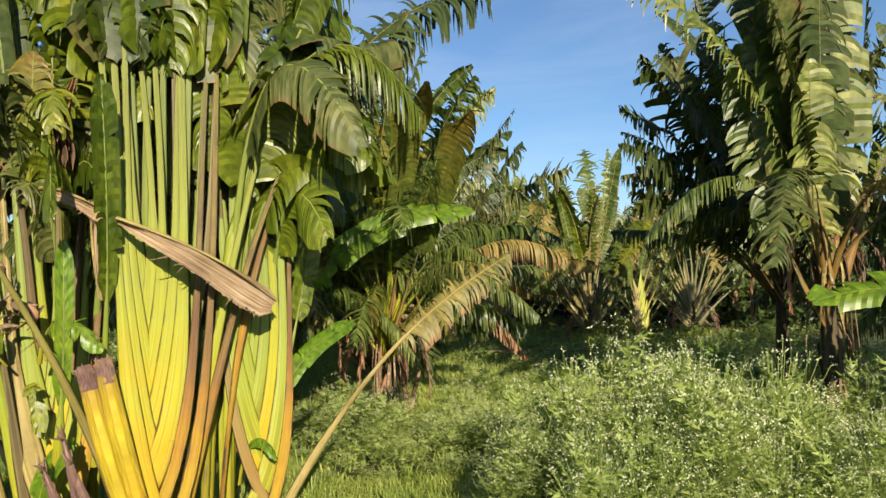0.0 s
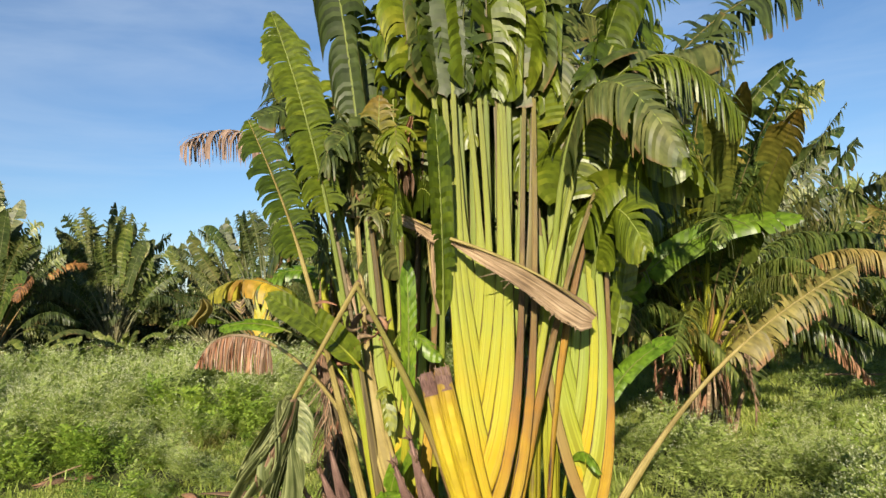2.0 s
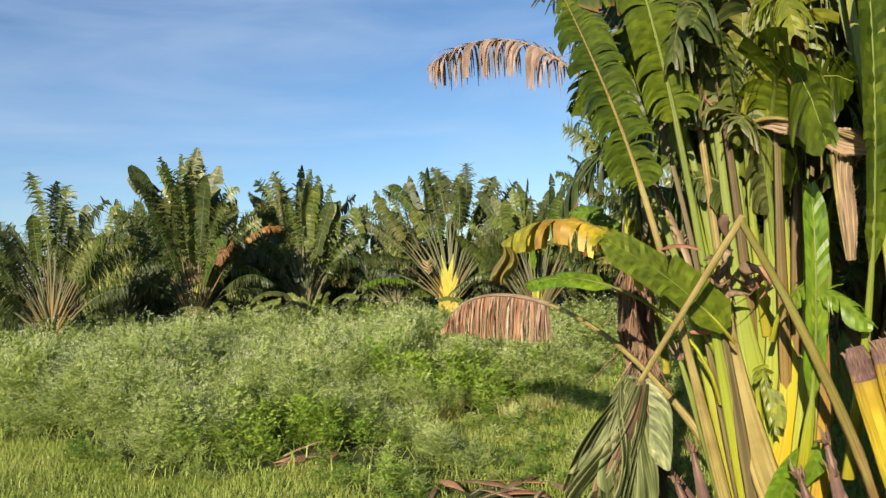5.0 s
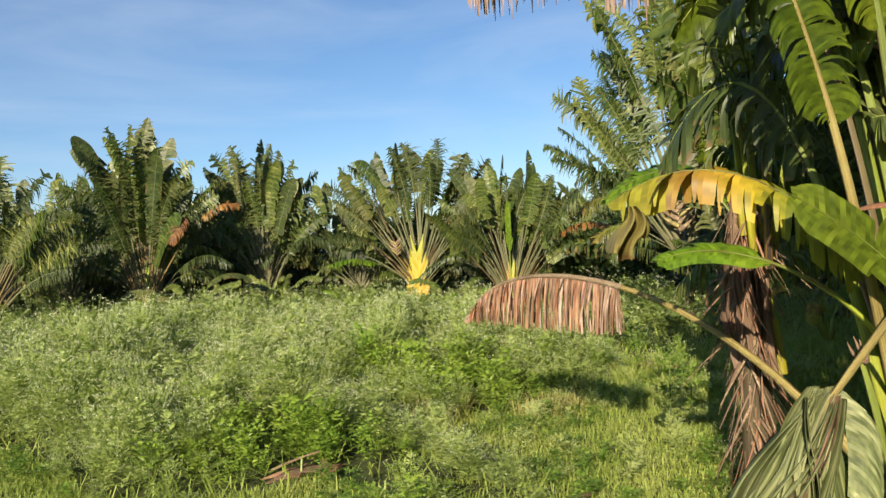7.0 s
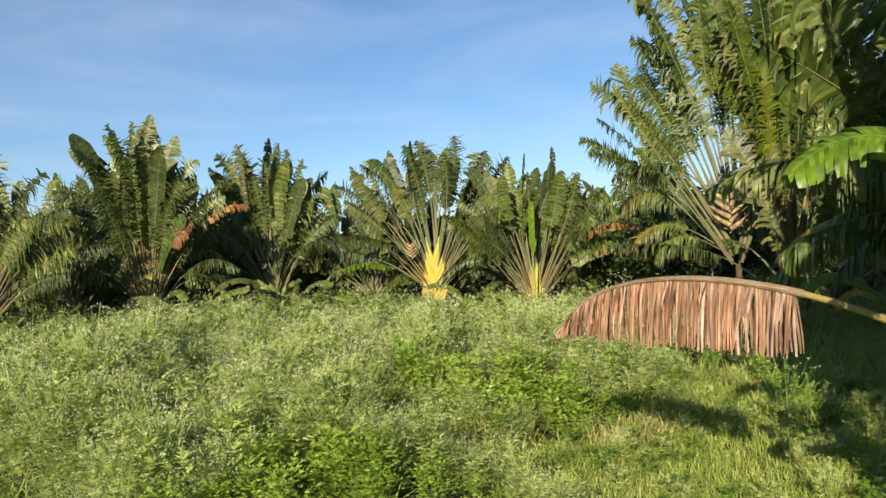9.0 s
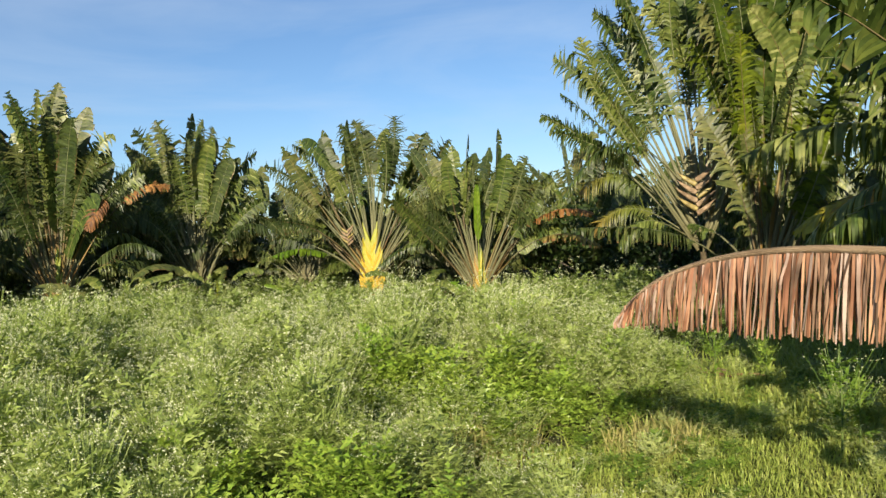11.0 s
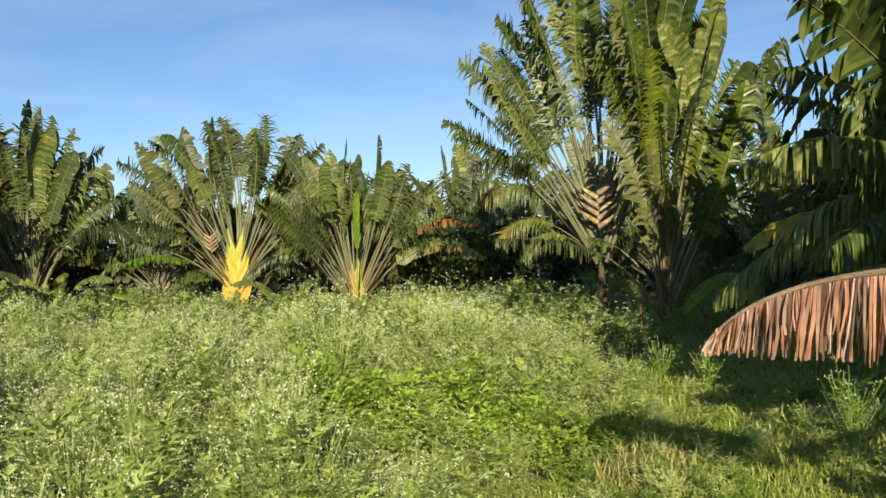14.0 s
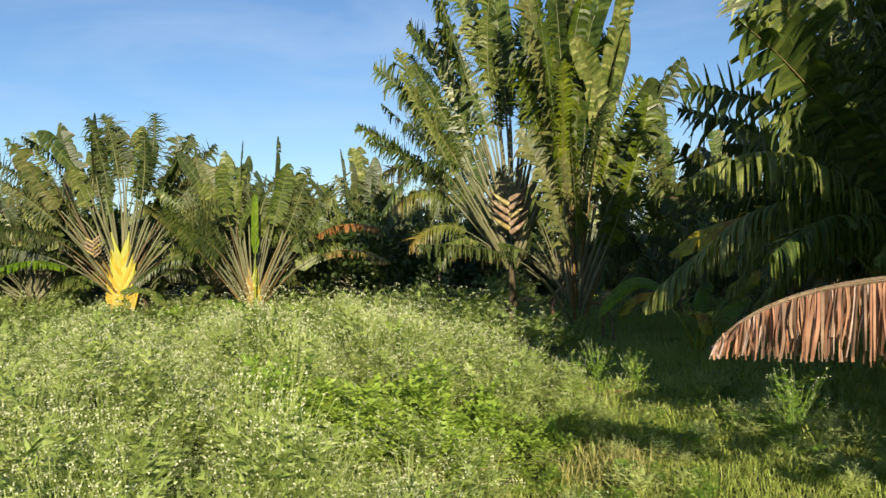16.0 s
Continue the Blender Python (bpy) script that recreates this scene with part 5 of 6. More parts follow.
seed_head = thing("seed_head", "brown husked seed head of a fan palm", "seed head", "seed heads")
bracts(seed_head, (-14.25, 18.65, 1.55), 0.4, 1)
seed_head = thing("seed_head", "brown and yellow husked seed head of a large palm", "seed head", "seed heads")
bracts(seed_head, (-5.42, 13.95, 1.85), 0.55, 2)


def young_palm(place, label, leaves, size, seed, mats=(M_LEAF_FRESH, M_LEAF)):
    """A sucker with a few broad, banana-like leaves."""
    r = np.random.default_rng(seed)
    ob = thing("young_palm", label, "palm", "young palms")
    ob.location = place
    for k in range(leaves):
        a = 2 * math.pi * (k + r.uniform(0, 0.7)) / leaves
        out = np.array([math.cos(a), math.sin(a), 0])
        ln = size * r.uniform(0.7, 1.1)
        ctrl = [out * 0.03, out * ln * 0.15 + UP * ln * 0.5, out * ln * 0.5 + UP * ln * r.uniform(0.6, 1.0), out * ln * r.uniform(0.8, 1.1) + UP * ln * r.uniform(0.3, 0.8)]
        leaf(ob, ctrl, 0.4, size * 0.10, UP, M_SHEATH_GREEN, mats[k % len(mats)], 0.05, 0.03, blade_face=unit(UP * 0.6 - out * 0.3 + np.array([0.1, -0.6, 0])), n=26, m=4, droop=0.7, tear=0.12, gap=0.06, seed=seed * 7 + k, sections=10)


young_palm((-16.7, 13.4, 0), "young palm with broad glossy leaves beside a tall one", 6, 1.7, 51, (M_LEAF, M_LEAF_DARK))
young_palm((-17.0, 16.9, 0), "young palm with broad glossy leaves in the shade", 5, 1.5, 52, (M_LEAF, M_LEAF_DARK))
young_palm((-11.95, 17.9, -0.38), "young palm with broad bright leaves between two palms", 6, 1.4, 53)
young_palm((-15.6, 18.3, -0.2), "small young palm with bright leaves", 4, 1.0, 54)
young_palm((-11.6, 17.5, -0.36), "young palm with a drooping yellow leaf", 3, 0.9, 55, (M_LEAF_TURNING, M_LEAF_FRESH))
young_palm((-9.4, 17.4, -0.26), "tuft of a young palm with stiff pale leaves", 7, 0.8, 56, (M_LEAF_FRESH,))
young_palm((-20.6, 15.2, 0), "young palm with broad glossy leaves in the shade", 5, 1.6, 57, (M_LEAF_DARK,))

young_palm((-3.2, 12.2, 0), "young palm with yellowing leaves between the large ones", 6, 1.4, 58, (M_LEAF_TURNING, M_LEAF_FRESH))

# leaves of the palm behind the clump that reach out beside it
g_ob = thing("palm_frond", "bright green palm leaf arching out of the thicket", "palm frond")
leaf(g_ob, [(-1.48, 6.84, 0.0), (-1.48, 6.84, 1.28), (-1.14, 6.91, 1.94), (-0.39, 7.09, 2.27), (0.4, 7.29, 2.23)], 0.38, 0.2, UP, M_SHEATH_GREEN, M_LEAF_FRESH, 0.06, 0.04, blade_face=(0.3, -0.75, 0.55), n=44, m=4, droop=0.6, tear=0.12, gap=0.1, seed=91)
g_ob = thing("withered_frond", "withered reddish palm frond drooping over the weeds", "palm frond")
leaf(g_ob, [(-0.3, 8.3, 0.1), (0.0, 8.8, 1.6), (0.6, 9.4, 1.35), (1.2, 9.9, 0.45)], 0.5, 0.22, UP, M_STRAW, M_DRY_RED, 0.06, 0.03, n=44, m=4, droop=3.0, tear=0.9, gap=0.25, seed=92)
g_ob = thing("palm_frond", "yellowing palm frond held out over the shade", "palm frond")
leaf(g_ob, [(-2.4, 8.75, 0.2), (-2.6, 8.9, 1.5), (-3.4, 9.1, 2.05), (-4.22, 9.35, 1.38)], 0.42, 0.26, UP, M_SHEATH_GREEN, M_LEAF_TURNING, 0.06, 0.04, blade_face=(0.1, -0.6, 0.8), n=44, m=4, droop=2.0, tear=0.6, gap=0.2, seed=93)


g_ob = thing("palm_frond", "bright torn palm leaf reaching in over the weeds", "palm frond")
leaf(g_ob, [(4.4, 4.9, 0.2), (4.3, 5.0, 1.2), (3.6, 5.3, 1.6), (2.75, 5.4, 1.32)], 0.45, 0.2, UP, M_SHEATH_GREEN, M_LEAF_FRESH, 0.05, 0.035, blade_face=(-0.2, -0.7, 0.6), n=34, m=4, droop=0.9, tear=0.3, gap=0.15, seed=94)
for k, (tx, ty, tz, mz) in enumerate(((-1.75, -0.3, 2.05, 2.6), (-1.95, 0.1, 2.6, 3.0), (-1.5, -0.5, 1.45, 2.1), (-1.1, -0.7, 1.2, 1.9))):
    leaf(far_f, [(-0.05, -0.1, 1.2), (tx * 0.35, ty * 0.4, mz - 0.5), (tx * 0.7, ty * 0.8, mz), (tx, ty, tz)], 0.42, 0.34, UP, M_SHEATH_FAR, (M_LEAF_TURNING_EDGE, M_LEAF_BROWNING, M_LEAF_TURNING_EDGE, M_LEAF)[k], 0.05, 0.035, blade_face=(-0.3, -0.7, 0.6), n=40, m=4, droop=2.6, tear=0.95, gap=0.42, seed=95 + k, sections=12, blade_label="drooping blade, yellow towards its tip")

# ---- litter on the ground ----
def stick(ctrl, width, mat, label, name="fallen_branch"):
    v, f, uv = stalk(ctrl, [(0, width), (1, width * 0.5)], UP, 0.8, 10, 8)
    tagged(new(name, mesh_of(name, v, f, mat, uv)), label, "branch", "fallen branches")


stick([(-6.35, 5.15, 0.06), (-6.2, 5.2, 0.14), (-6.0, 5.3, 0.2)], 0.03, M_STRAW, "pale dead branch lying among the weeds")
stick([(3.1, 7.5, 0.05), (3.3, 7.35, 0.4), (3.55, 7.15, 0.75)], 0.06, M_STRAW, "pale fallen stalk leaning against a palm")
stick([(0.9, 12.2, 0.3), (1.8, 12.0, 0.34), (2.6, 11.9, 0.28)], 0.04, M_STRAW, "long pale stalk fallen across the weeds")
rl = np.random.default_rng(8)
for k in range(56):
    cx, cy = ((-4.25, 5.15), (-6.2, 5.2), (-2.9, 4.1), (-4.9, 9.9), (-4.0, 5.15), (2.4, 15.0), (-9.4, 11.6))[k % 7]
    x, y = cx + rl.normal(0, 0.22), cy + rl.normal(0, 0.13)
    a = rl.uniform(0, 6.28)
    d = np.array([math.cos(a), math.sin(a), 0]) * rl.uniform(0.12, 0.3)
    p = np.array([x, y, float(ground_height(np.array(x), np.array(y))) + 0.05])
    v, f, uv = stalk([p - d, p + UP * rl.uniform(0.02, 0.08), p + d], [(0, 0.01), (0.4, rl.uniform(0.04, 0.11)), (1, 0.01)], UP + rl.normal(0, 0.3, 3), 0.15, 7, 6)
    tagged(new("dead_leaf", mesh_of("dead_leaf", v, f, (M_DRY, M_DRY_RED, M_STRAW)[k % 3], uv)), "curled brown dead leaf on the soil", "dead leaf", "dead leaves")


# ---- the back rows ----
def back_row():
    r = np.random.default_rng(15)
    kinds = [palm("fan_palm", "fan palm in the back row of the plantation", (-24.5, 17.0, 0), 40, 4.6, 30, 55, 41, dead=1, side=14, blades=(M_LEAF, M_LEAF_DARK), **dict(FAR, half=0.44, strips=40, m=3, sections=7)),
             palm("fan_palm", "fan palm in the back row of the plantation", (-13.5, 24.5, 0), 20, 4.4, 30, 60, 42, dead=1, side=14, blades=(M_LEAF, M_LEAF_DARK), **dict(FAR, half=0.44, strips=40, m=3, sections=7)),
             palm("fan_palm", "fan palm in the back row of the plantation", (-7.5, 21.8, 0), 10, 3.6, 28, 60, 43, dead=1, side=10, **dict(FAR, half=0.36, strips=40, m=3, sections=7))]
    spots = ((-20.6, 16.2), (-16.4, 20.6), (-12.6, 21.2), (-20.2, 18.6), (-8.8, 20.6), (-22, 11.5), (-23, 13.5), (-23.5, 9), (-22, 20.5), (-19.5, 22.5), (-16.5, 22.5), (-11.5, 22.5), (-9, 24.5), (-4, 20.5), (-1.5, 19), (0.3, 17), (-1.5, 13.5), (1, 21), (4.5, 19.5), (7.5, 17.5), (-26, 6.5), (-5.5, 25), (-21.5, 16.0), (-16.2, 19.6), (-2.6, 16.0), (3.2, 22), (6.2, 21), (1.2, 24))
    for i, (x, y) in enumerate(spots):
        s = r.uniform(0.75, 1.0)
        ob = copy_thing(kinds[i % 3], pose(x, y, 0, 0, 0, r.uniform(-30, 30)))
        ob.scale = (s, s, s)


back_row()


def shrub(loc, size, seed, label):
    """A broad-leaved bush: a few limbs and a ragged crown of single leaves."""
    r = np.random.default_rng(seed)
    ob = thing("shrub", label, "shrub", "shrubs")
    ob.location = loc
    n = 2600
    clumps = unit(r.normal(0, 1, (26, 3))) * r.uniform(0.4, 1.0, (26, 1)) * np.array(size) * 0.8
    clumps[:, 2] = np.abs(clumps[:, 2]) + size[2] * 0.15
    c = clumps[r.integers(0, 26, n)] + r.normal(0, 0.22, (n, 3)) * np.array(size) * 0.5
    c[:, 2] = np.maximum(c[:, 2], 0.06)
    d = unit(r.normal(0, 1, (n, 3)) + [0, 0, -0.4])
    s = unit(np.cross(d, r.normal(0, 1, (n, 3))))
    ln = r.uniform(0.10, 0.2, (n, 1))
    v = np.stack([c - d * ln * 0.5, c + s * ln * 0.24, c + d * ln * 0.5, c - s * ln * 0.24], 1).reshape(-1, 3)
    part("crown", mesh_of("crown", v, np.arange(n * 4).reshape(-1, 4), M_SHRUB, smooth=False), ob)
    for k in range(5):
        t = clumps[k * 5]
        v, f, uv = stalk([(0, 0, -0.02), t * [0.3, 0.3, 0.5], t], [(0, 0.1), (1, 0.02)], (0, -1, 0), 0.9, 8, 7)
        part("branch", mesh_of("branch", v, f, M_BARK, uv), ob)
    return ob


# backdrop shrubs; the shade behind the palms is in their leaf colour
SHRUBS = ((-8.3, 20.2, 1.7, 2.4), (-6.8, 19.2, 1.5, 2.2), (-9.2, 21.5, 2.0, 2.8), (-22.5, 18.2, 2.0, 2.2))
made = [shrub((x, y, 0), (w, w, h), 200 + i, "broad-leaved shrub behind the palms, darkened for the deep shade") for i, (x, y, w, h) in enumerate(SHRUBS)]
for i in range(44):
    a = radians(-62 + 118 * i / 43)
    d = (23.0, 25.5)[i % 2] + 1.2 * math.sin(i * 2.3)
    ob = copy_thing(made[i % 4], pose(-6 + d * math.sin(a) * (1.0 if a < 0 else 0.75), 3 + d * math.cos(a), 0, 0, 0, 67 * i))
    s = 0.95 + 0.3 * math.sin(i * 1.7)
    ob.scale = (s * 1.25, s * 1.25, s)


# ---- weeds and grass ----
def bump_at(x, y, cx, cy, rx, ry):
    return np.clip(1.25 - ((x - cx) / rx) ** 2 - ((y - cy) / ry) ** 2, 0, 1)


def bare_soil(x, y):
    return 1.3 * (bump_at(x, y, -6.3, 5.28, 0.42, 0.17) + bump_at(x, y, -5.6, 5.32, 0.30, 0.14) + bump_at(x, y, -4.2, 5.17, 0.50, 0.18))


def field_weeds(x, y):
    """Height in metres of the weeds at a place; next to nothing where only grass grows."""
    wave = 0.12 * np.sin(x * 1.1 + 0.5) * np.cos(y * 0.9 + 0.8) + 0.23 * np.sin(3.4 * x - 1.1 * y + np.sin(y * 2.1)) * np.sin(3.0 * y + 0.8 * x + np.sin(1.7 * x))
    left = np.clip((y - 4.35 - 0.15 * np.sin(2 * x)) * 1.8, 0, 1) * np.clip((-5.7 - x + 0.1 * (y - 6)) * 1.2, 0, 1)
    channel = bump_at(x, y, -7.2, 6.6, 1.3, 0.45) * 0.6
    h = left * (0.74 + wave) * (1 - channel)
    h = np.maximum(h, bump_at(x, y, -6.4, 8.7, 1.5, 1.7) * 0.66)
    h = np.maximum(h, bump_at(x, y, -6.4, 5.72, 1.6, 0.42) * 0.56)
    h = np.maximum(h, bump_at(x, y, -5.1, 4.92, 0.42, 0.2) * 0.42)
    h = np.maximum(h, bump_at(x, y, -7.0, 4.95, 0.9, 0.2) * 0.32)
    h = np.maximum(h, bump_at(x, y, -4.8, 5.5, 0.5, 0.2) * 0.34)
    h = np.maximum(h, np.clip((y - 10.2) * 1.5, 0, 1) * (0.45 + wave - (0.25 + 0.7 * wave) * np.exp(-((x + 11) / 3.6) ** 4)) * np.clip((-4.2 - x) * 0.8 + 0.25, 0.25, 1))
    right = np.clip((x - 0.15) * 2.5, 0, 1) * np.clip((y - 2.6), 0, 1) * np.clip((6.1 - y) * 1.5, 0.38, 1)
    behind = np.clip((y - 5.6) * 2, 0, 1) * np.clip((8.4 - y) * 2, 0, 1) * np.clip((x + 2.0) * 2, 0, 1) * np.clip((0.9 - x) * 2, 0, 1)
    h = h * (1 - np.minimum(1, bare_soil(x, y)))
    return np.maximum(np.maximum(h, behind * (0.36 + wave)), right * (0.78 + wave))


def weed_template(seed, height, leaves, flowers, size, broad=False, bloom=1.0, lobes=4):
    r = np.random.default_rng(seed)
    v, f, k = [], [], 0
    fv, ff, fk = [], [], 0
    for i in range(leaves):
        a = r.uniform(0, 2 * np.pi)
        z = height * (0.15 + 0.8 * r.random() ** 0.8)
        reach = (0.40 - 0.22 * z / height) * height * r.uniform(0.5, 1.2)
        root = np.array([math.cos(a) * 0.02, math.sin(a) * 0.02, z * 0.85])
        d = unit(np.array([math.cos(a), math.sin(a), r.uniform(0.2, 1.0)]))
        side = unit(np.cross(d, [0, 0, 1.0]))
        nor = np.cross(side, d)
        tip = root + d * reach
        lobes = 3 if broad else lobes
        for j in range(lobes):
            q = (j + 0.6) / lobes
            for sg in (-1, 1):
                c = root + (tip - root) * q
                e = c + (side * sg * 0.9 + d * 0.7 + nor * r.uniform(-0.6, 0.5)) * size * (1.1 - 0.5 * q)
                w = (d + nor * r.normal(0, 0.4)) * size * (0.36 if broad else 0.2)
                v += [c - w, c + w, e]
                f.append((k, k + 1, k + 2))
                k += 3
        w = side * size * 0.25
        v += [tip - d * size - w, tip - d * size + w, tip + d * size * 0.7]
        f.append((k, k + 1, k + 2))
        k += 3
    for i in range(flowers):
        a = r.uniform(0, 2 * np.pi)
        rad = 0.30 * height * r.random() ** 0.6
        c = np.array([math.cos(a) * rad, math.sin(a) * rad, height * r.uniform(0.74, 1.08) - rad * 0.45])
        for j in range(4):
            o = c + r.normal(0, 0.018, 3) * [1, 1, 0.4]
            n1 = unit(r.normal(0, 1, 3))
            n2 = unit(np.cross(n1, r.normal(0, 1, 3)))
            s = 0.0066 * bloom * r.uniform(0.7, 1.3)
            fv += [o + n1 * s * 1.2, o + n2 * s * 1.2, o - (n1 + n2) * s * 0.9]
            ff.append((fk, fk + 1, fk + 2))
            fk += 3
        w = np.array([0.0018, 0, 0])
        v += [c - w, c + w, np.array([c[0] * 0.2, c[1] * 0.2, c[2] * 0.55])]
        f.append((k, k + 1, k + 2))
        k += 3
    return np.array(v), np.array(f), (np.array(fv).reshape(-1, 3), np.array(ff, dtype=int).reshape(-1, 3))


def scatter(places, heights, templates, r):
    """Copies of the templates, turned and scaled, in one pair of arrays each for leaves and flowers."""
    out = [[], [], [], []]
    count = [0, 0]
    pick = r.integers(0, len(templates), len(places))
    for t, (v, f, (fv, ff)) in enumerate(templates):
        sel = np.where(pick == t)[0]
        if not len(sel):
            continue
        a = r.uniform(0, 2 * np.pi, len(sel))
        ca, sa = np.cos(a), np.sin(a)
        lean = r.normal(0, 0.12, (len(sel), 2))
        for slot, (vv, fff) in enumerate(((v, f), (fv, ff))):
            if not len(vv):
                continue
            s = heights[sel][:, None]
            wide = s ** 0.5 * 0.85
            x = (vv[None, :, 0] * ca[:, None] - vv[None, :, 1] * sa[:, None]) * wide + lean[:, :1] * vv[None, :, 2] * s
            y = (vv[None, :, 0] * sa[:, None] + vv[None, :, 1] * ca[:, None]) * wide + lean[:, 1:] * vv[None, :, 2] * s
            z = vv[None, :, 2] * s
            w = np.stack([x + places[sel][:, :1], y + places[sel][:, 1:2], z + places[sel][:, 2:3]], -1)
            out[slot * 2].append(w.reshape(-1, 3))
            out[slot * 2 + 1].append((fff[None] + (np.arange(len(sel)) * len(vv))[:, None, None] + count[slot]).reshape(-1, 3))
            count[slot] += len(sel) * len(vv)
    return [np.concatenate(o) if o else np.zeros((0, 3)) for o in out]


def sow(n, box, keep, r):
    x = r.uniform(box[0], box[1], n)
    y = r.uniform(box[2], box[3], n)
    ok = keep(x, y)
    x, y = x[ok], y[ok]
    return np.stack([x, y, ground_height(x, y)], 1)


NEAR_WEEDS = [weed_template(40 + i, 1.0, 21, 18 + 18 * (i % 3), 0.066, bloom=0.95) for i in range(6)]
BROAD_WEEDS = [weed_template(60 + i, 1.0, 46, 0, 0.055, True) for i in range(4)]
FAR_WEEDS = [weed_template(80 + i, 1.0, 13, 4 + i, 0.105, bloom=1.7, lobes=3) for i in range(5)]


def leafy(x, y):
    return bump_at(x, y, -6.3, 7.6, 1.4, 0.8) + bump_at(x, y, -6.2, 5.3, 1.2, 0.55) + 0.5 * bump_at(x, y, -5.6, 5.0, 1.3, 0.6) + 0.6 * bump_at(x, y, 2.5, 10, 5, 3.5)


def weed_stuff(places, heights, temps, label, mat, r):
    v, f, fv, ff = scatter(places, heights, temps, r)
    ob = tagged(new("weeds", mesh_of("weeds", v, f, mat, smooth=False)), label, "weeds", kind="stuff")
    if len(ff):
        part("flowers", mesh_of("flowers", fv, ff, M_FLOWER, smooth=False), ob, "tiny white flower heads")


def plant_weeds():
    r = np.random.default_rng(3)
    near = sow(7000, (-11.5, 6, 2.4, 10.5), lambda x, y: field_weeds(x, y) > 0.12, r)
    green = leafy(near[:, 0], near[:, 1]) + r.normal(0, 0.3, len(near)) > 0.6
    h = field_weeds(near[:, 0], near[:, 1]) * r.uniform(0.5, 1.25, len(near))
    weed_stuff(near[~green], h[~green], NEAR_WEEDS, "dense flowering weeds with fine leaves and tiny white heads", M_WEED, r)
    weed_stuff(near[green], h[green] * 0.9, BROAD_WEEDS, "leafy green weeds without flowers", M_WEED_BROAD, r)
    far = sow(7500, (-24, 8, 2, 22), lambda x, y: (field_weeds(x, y) > 0.1) & ((x < -11.5) | (y > 10.5)), r)
    h = field_weeds(far[:, 0], far[:, 1]) * r.uniform(0.75, 1.15, len(far))
    weed_stuff(far, h, FAR_WEEDS, "far side of the weedy field with pale flower heads", M_WEED, r)


def single_weed(x, y, h, seed):
    """A tall weed that stands alone: stem, leaves and flower heads."""
    ob = thing("weed", "tall single weed with white flower heads in the grass", "weed", "single weeds")
    ob.location = (x, y, float(ground_height(np.array(x), np.array(y))))
    v, f, (fv, ff) = weed_template(seed, 1.0, 34, 30, 0.06)
    part("leaves", mesh_of("leaves", v * h, f, M_WEED_BROAD, smooth=False), ob)
    tagged(part("bloom", mesh_of("bloom", fv * [h, h, h], ff, M_FLOWER, smooth=False), ob), "cluster of tiny white flower heads", "", "", "stuff")
    v, f, uv = stalk([(0, 0, -0.02), (0.02, 0, h * 0.5), (0.01, 0.02, h * 0.95)], [(0, 0.014), (1, 0.004)], (0, -1, 0), 0.9, 6, 6)
    part("stem", mesh_of("stem", v, f, M_BUD, uv), ob)


def plant_grass(name, label, n, box, keep, height, mat, seed, width=0.006):
    r = np.random.default_rng(seed)
    p = sow(n, box, keep, r)
    k = len(p)
    a = r.uniform(0, 2 * np.pi, k)
    h = height * r.uniform(0.4, 1.3, k)
    d = np.stack([np.cos(a), np.sin(a), np.zeros(k)], 1)
    s = np.stack([-np.sin(a), np.cos(a), np.zeros(k)], 1) * (width * r.uniform(0.7, 1.5, k))[:, None]
    bend = r.uniform(0.5, 1.9, k)[:, None]
    z = np.array([0, 0, 1.0])
    mid = p + z * (h * 0.6)[:, None] + d * bend * (h * 0.3)[:, None]
    tip = p + z * (h * (1 - 0.35 * bend[:, 0]))[:, None] + d * bend * (h * 0.8)[:, None]
    v = np.stack([p - s, p + s, mid - s * 0.8, mid + s * 0.8, tip], 1).reshape(-1, 3)
    o = np.arange(k)[:, None] * 5
    f = np.concatenate([o + [0, 1, 3], o + [0, 3, 2], o + [2, 3, 4]], 0)
    tagged(new(name, mesh_of(name, v, f, mat, smooth=False)), label, "grass", kind="stuff")


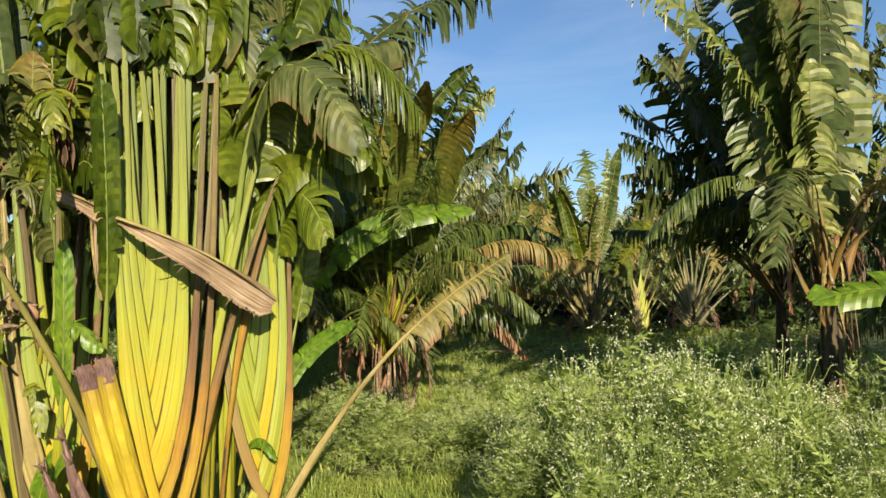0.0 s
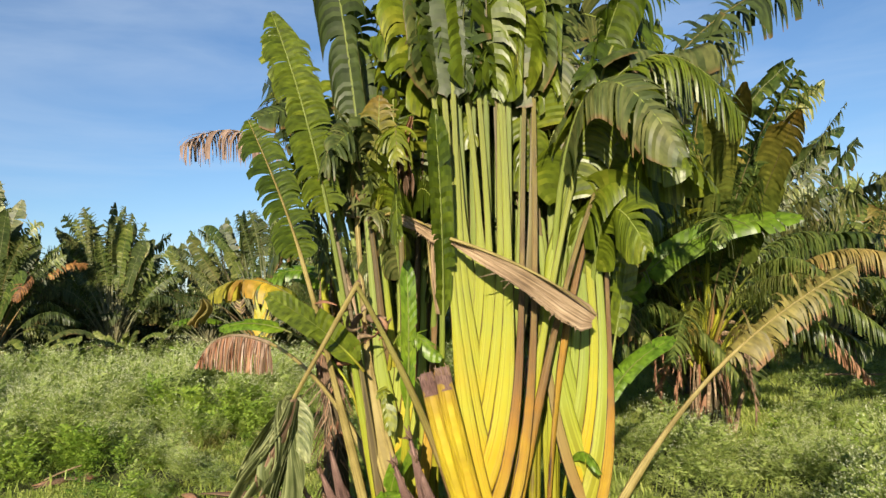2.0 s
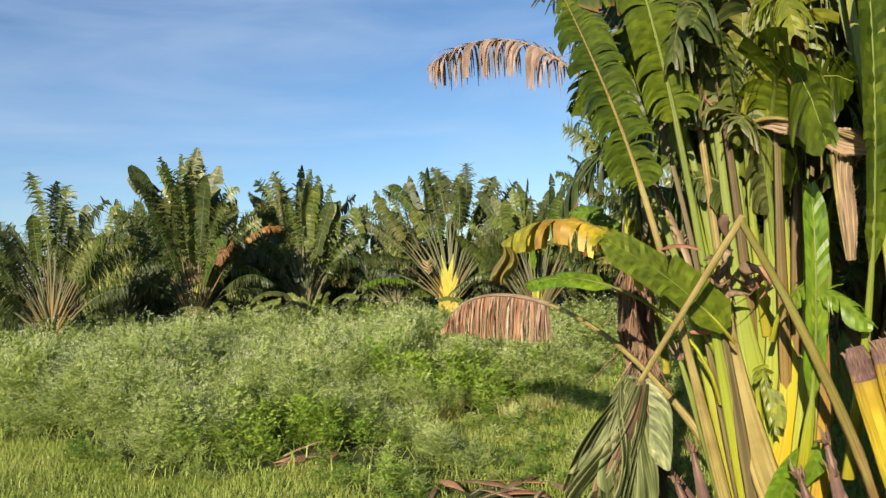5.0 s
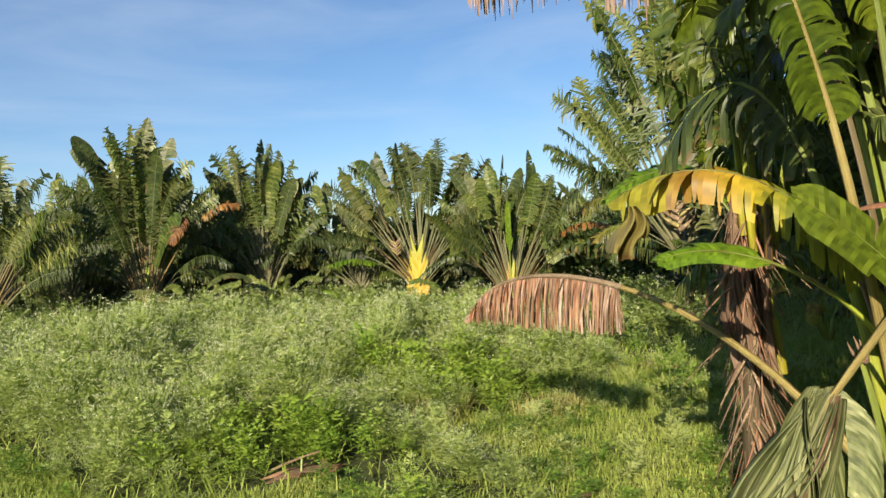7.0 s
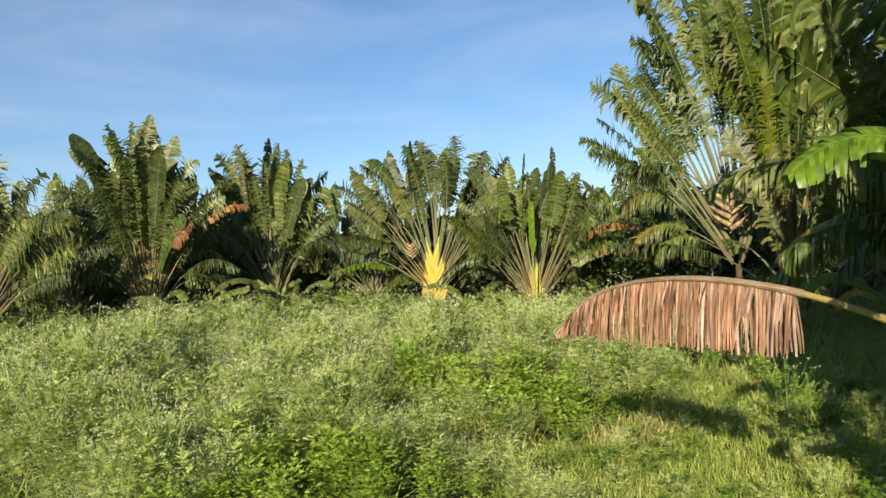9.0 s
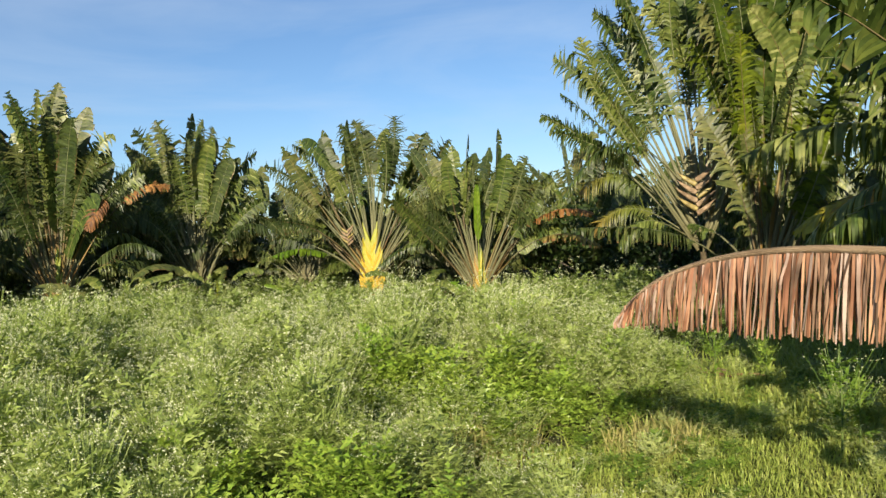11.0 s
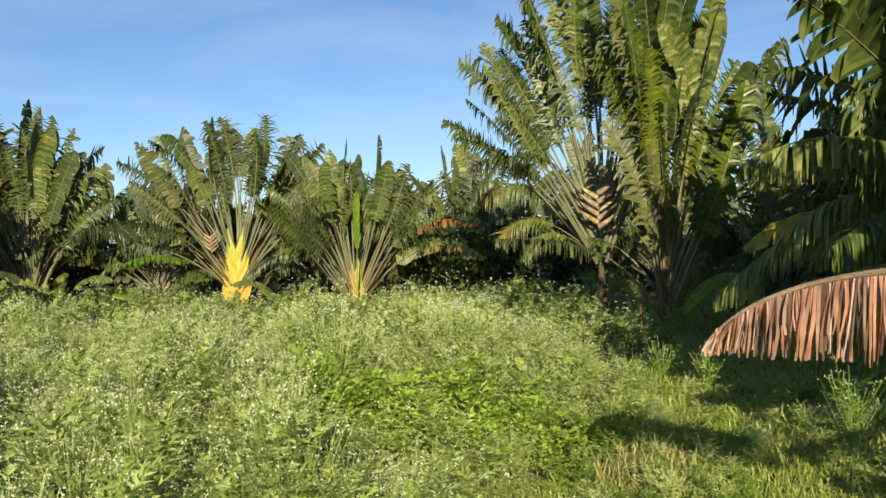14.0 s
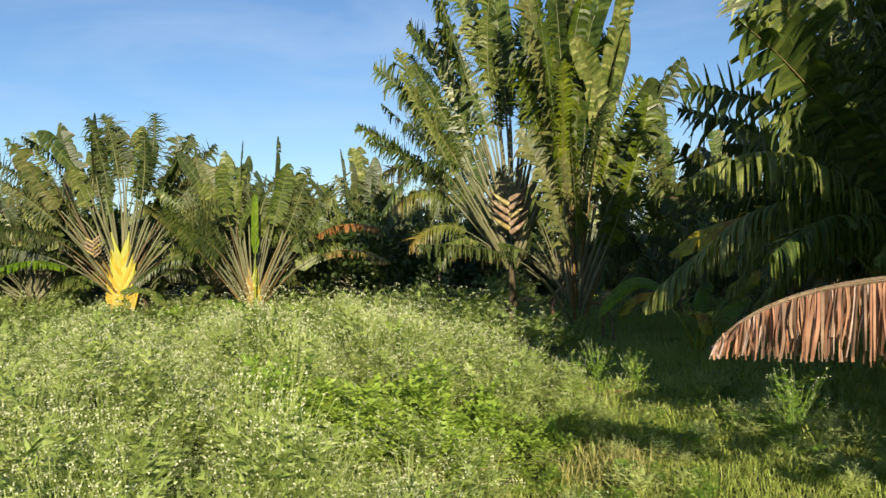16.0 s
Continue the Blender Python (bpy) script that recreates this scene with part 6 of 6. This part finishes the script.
plant_weeds()
dots = np.random.default_rng(21)
low_spots = sow(300, (-8.5, -2.8, 4.2, 9.8), lambda x, y: (field_weeds(x, y) < 0.12) & (bare_soil(x, y) < 0.3) & (np.sin(2.3 * x + 1) * np.sin(1.9 * y) > -0.1), dots)
weed_stuff(low_spots, dots.uniform(0.10, 0.26, len(low_spots)), BROAD_WEEDS, "low leafy weeds dotted through the grass", M_WEED_BROAD, dots)
low_spots = sow(130, (-7.0, -3.2, 5.5, 9.8), lambda x, y: (field_weeds(x, y) < 0.12) & (bare_soil(x, y) < 0.3), dots)
weed_stuff(low_spots, dots.uniform(0.12, 0.32, len(low_spots)), NEAR_WEEDS, "small flowering weeds coming up in the grass", M_WEED, dots)
for i, (x, y, h) in enumerate(((-4.06, 7.3, 0.72), (-3.95, 7.55, 0.5), (-4.9, 9.3, 0.6), (-5.15, 9.0, 0.5), (-4.5, 9.6, 0.55), (-3.6, 7.0, 0.4), (2.6, 6.9, 1.0), (2.2, 7.2, 0.85), (4.1, 5.9, 0.9))):
    single_weed(x, y, h, 400 + i)
GRASSY = lambda x, y: (field_weeds(x, y) < 0.3) & (bare_soil(x, y) < 0.35)
plant_grass("grass", "bright green grass along the path and in the glade", 330000, (-10.5, 3, 1.2, 10.5), lambda x, y: GRASSY(x, y) & (y > 0.2 - 0.3 * x), 0.10, M_GRASS, 9, 0.0028)
plant_grass("grass", "thin grass between the weeds", 50000, (-22, 7, 2, 20), lambda x, y: field_weeds(x, y) > 0.05, 0.24, M_GRASS, 10, 0.005)
plant_grass("grass", "low grass in the shade under the palms", 50000, (-6, 7, 8, 17), GRASSY, 0.2, M_GRASS, 12, 0.005)
plant_grass("dry_grass", "tuft of dry straw-coloured grass", 900, (-6.6, -5.7, 6.7, 7.5), lambda x, y: bump_at(x, y, -6.15, 7.1, 0.3, 0.25) > 0.2, 0.34, M_GRASS_DRY, 14, 0.004)
plant_grass("dry_grass", "tuft of dry straw-coloured grass", 800, (-5.6, -4.7, 7.0, 7.9), lambda x, y: bump_at(x, y, -5.15, 7.4, 0.32, 0.3) > 0.2, 0.25, M_GRASS_DRY, 15, 0.004)
plant_grass("grass", "short grass on the open side of the path", 90000, (-13, 7, -5, 3.2), lambda x, y: GRASSY(x, y) & ((y <= 0.2 - 0.3 * x) | (y <= 1.2) | (x > 3)), 0.11, M_GRASS, 16, 0.007)
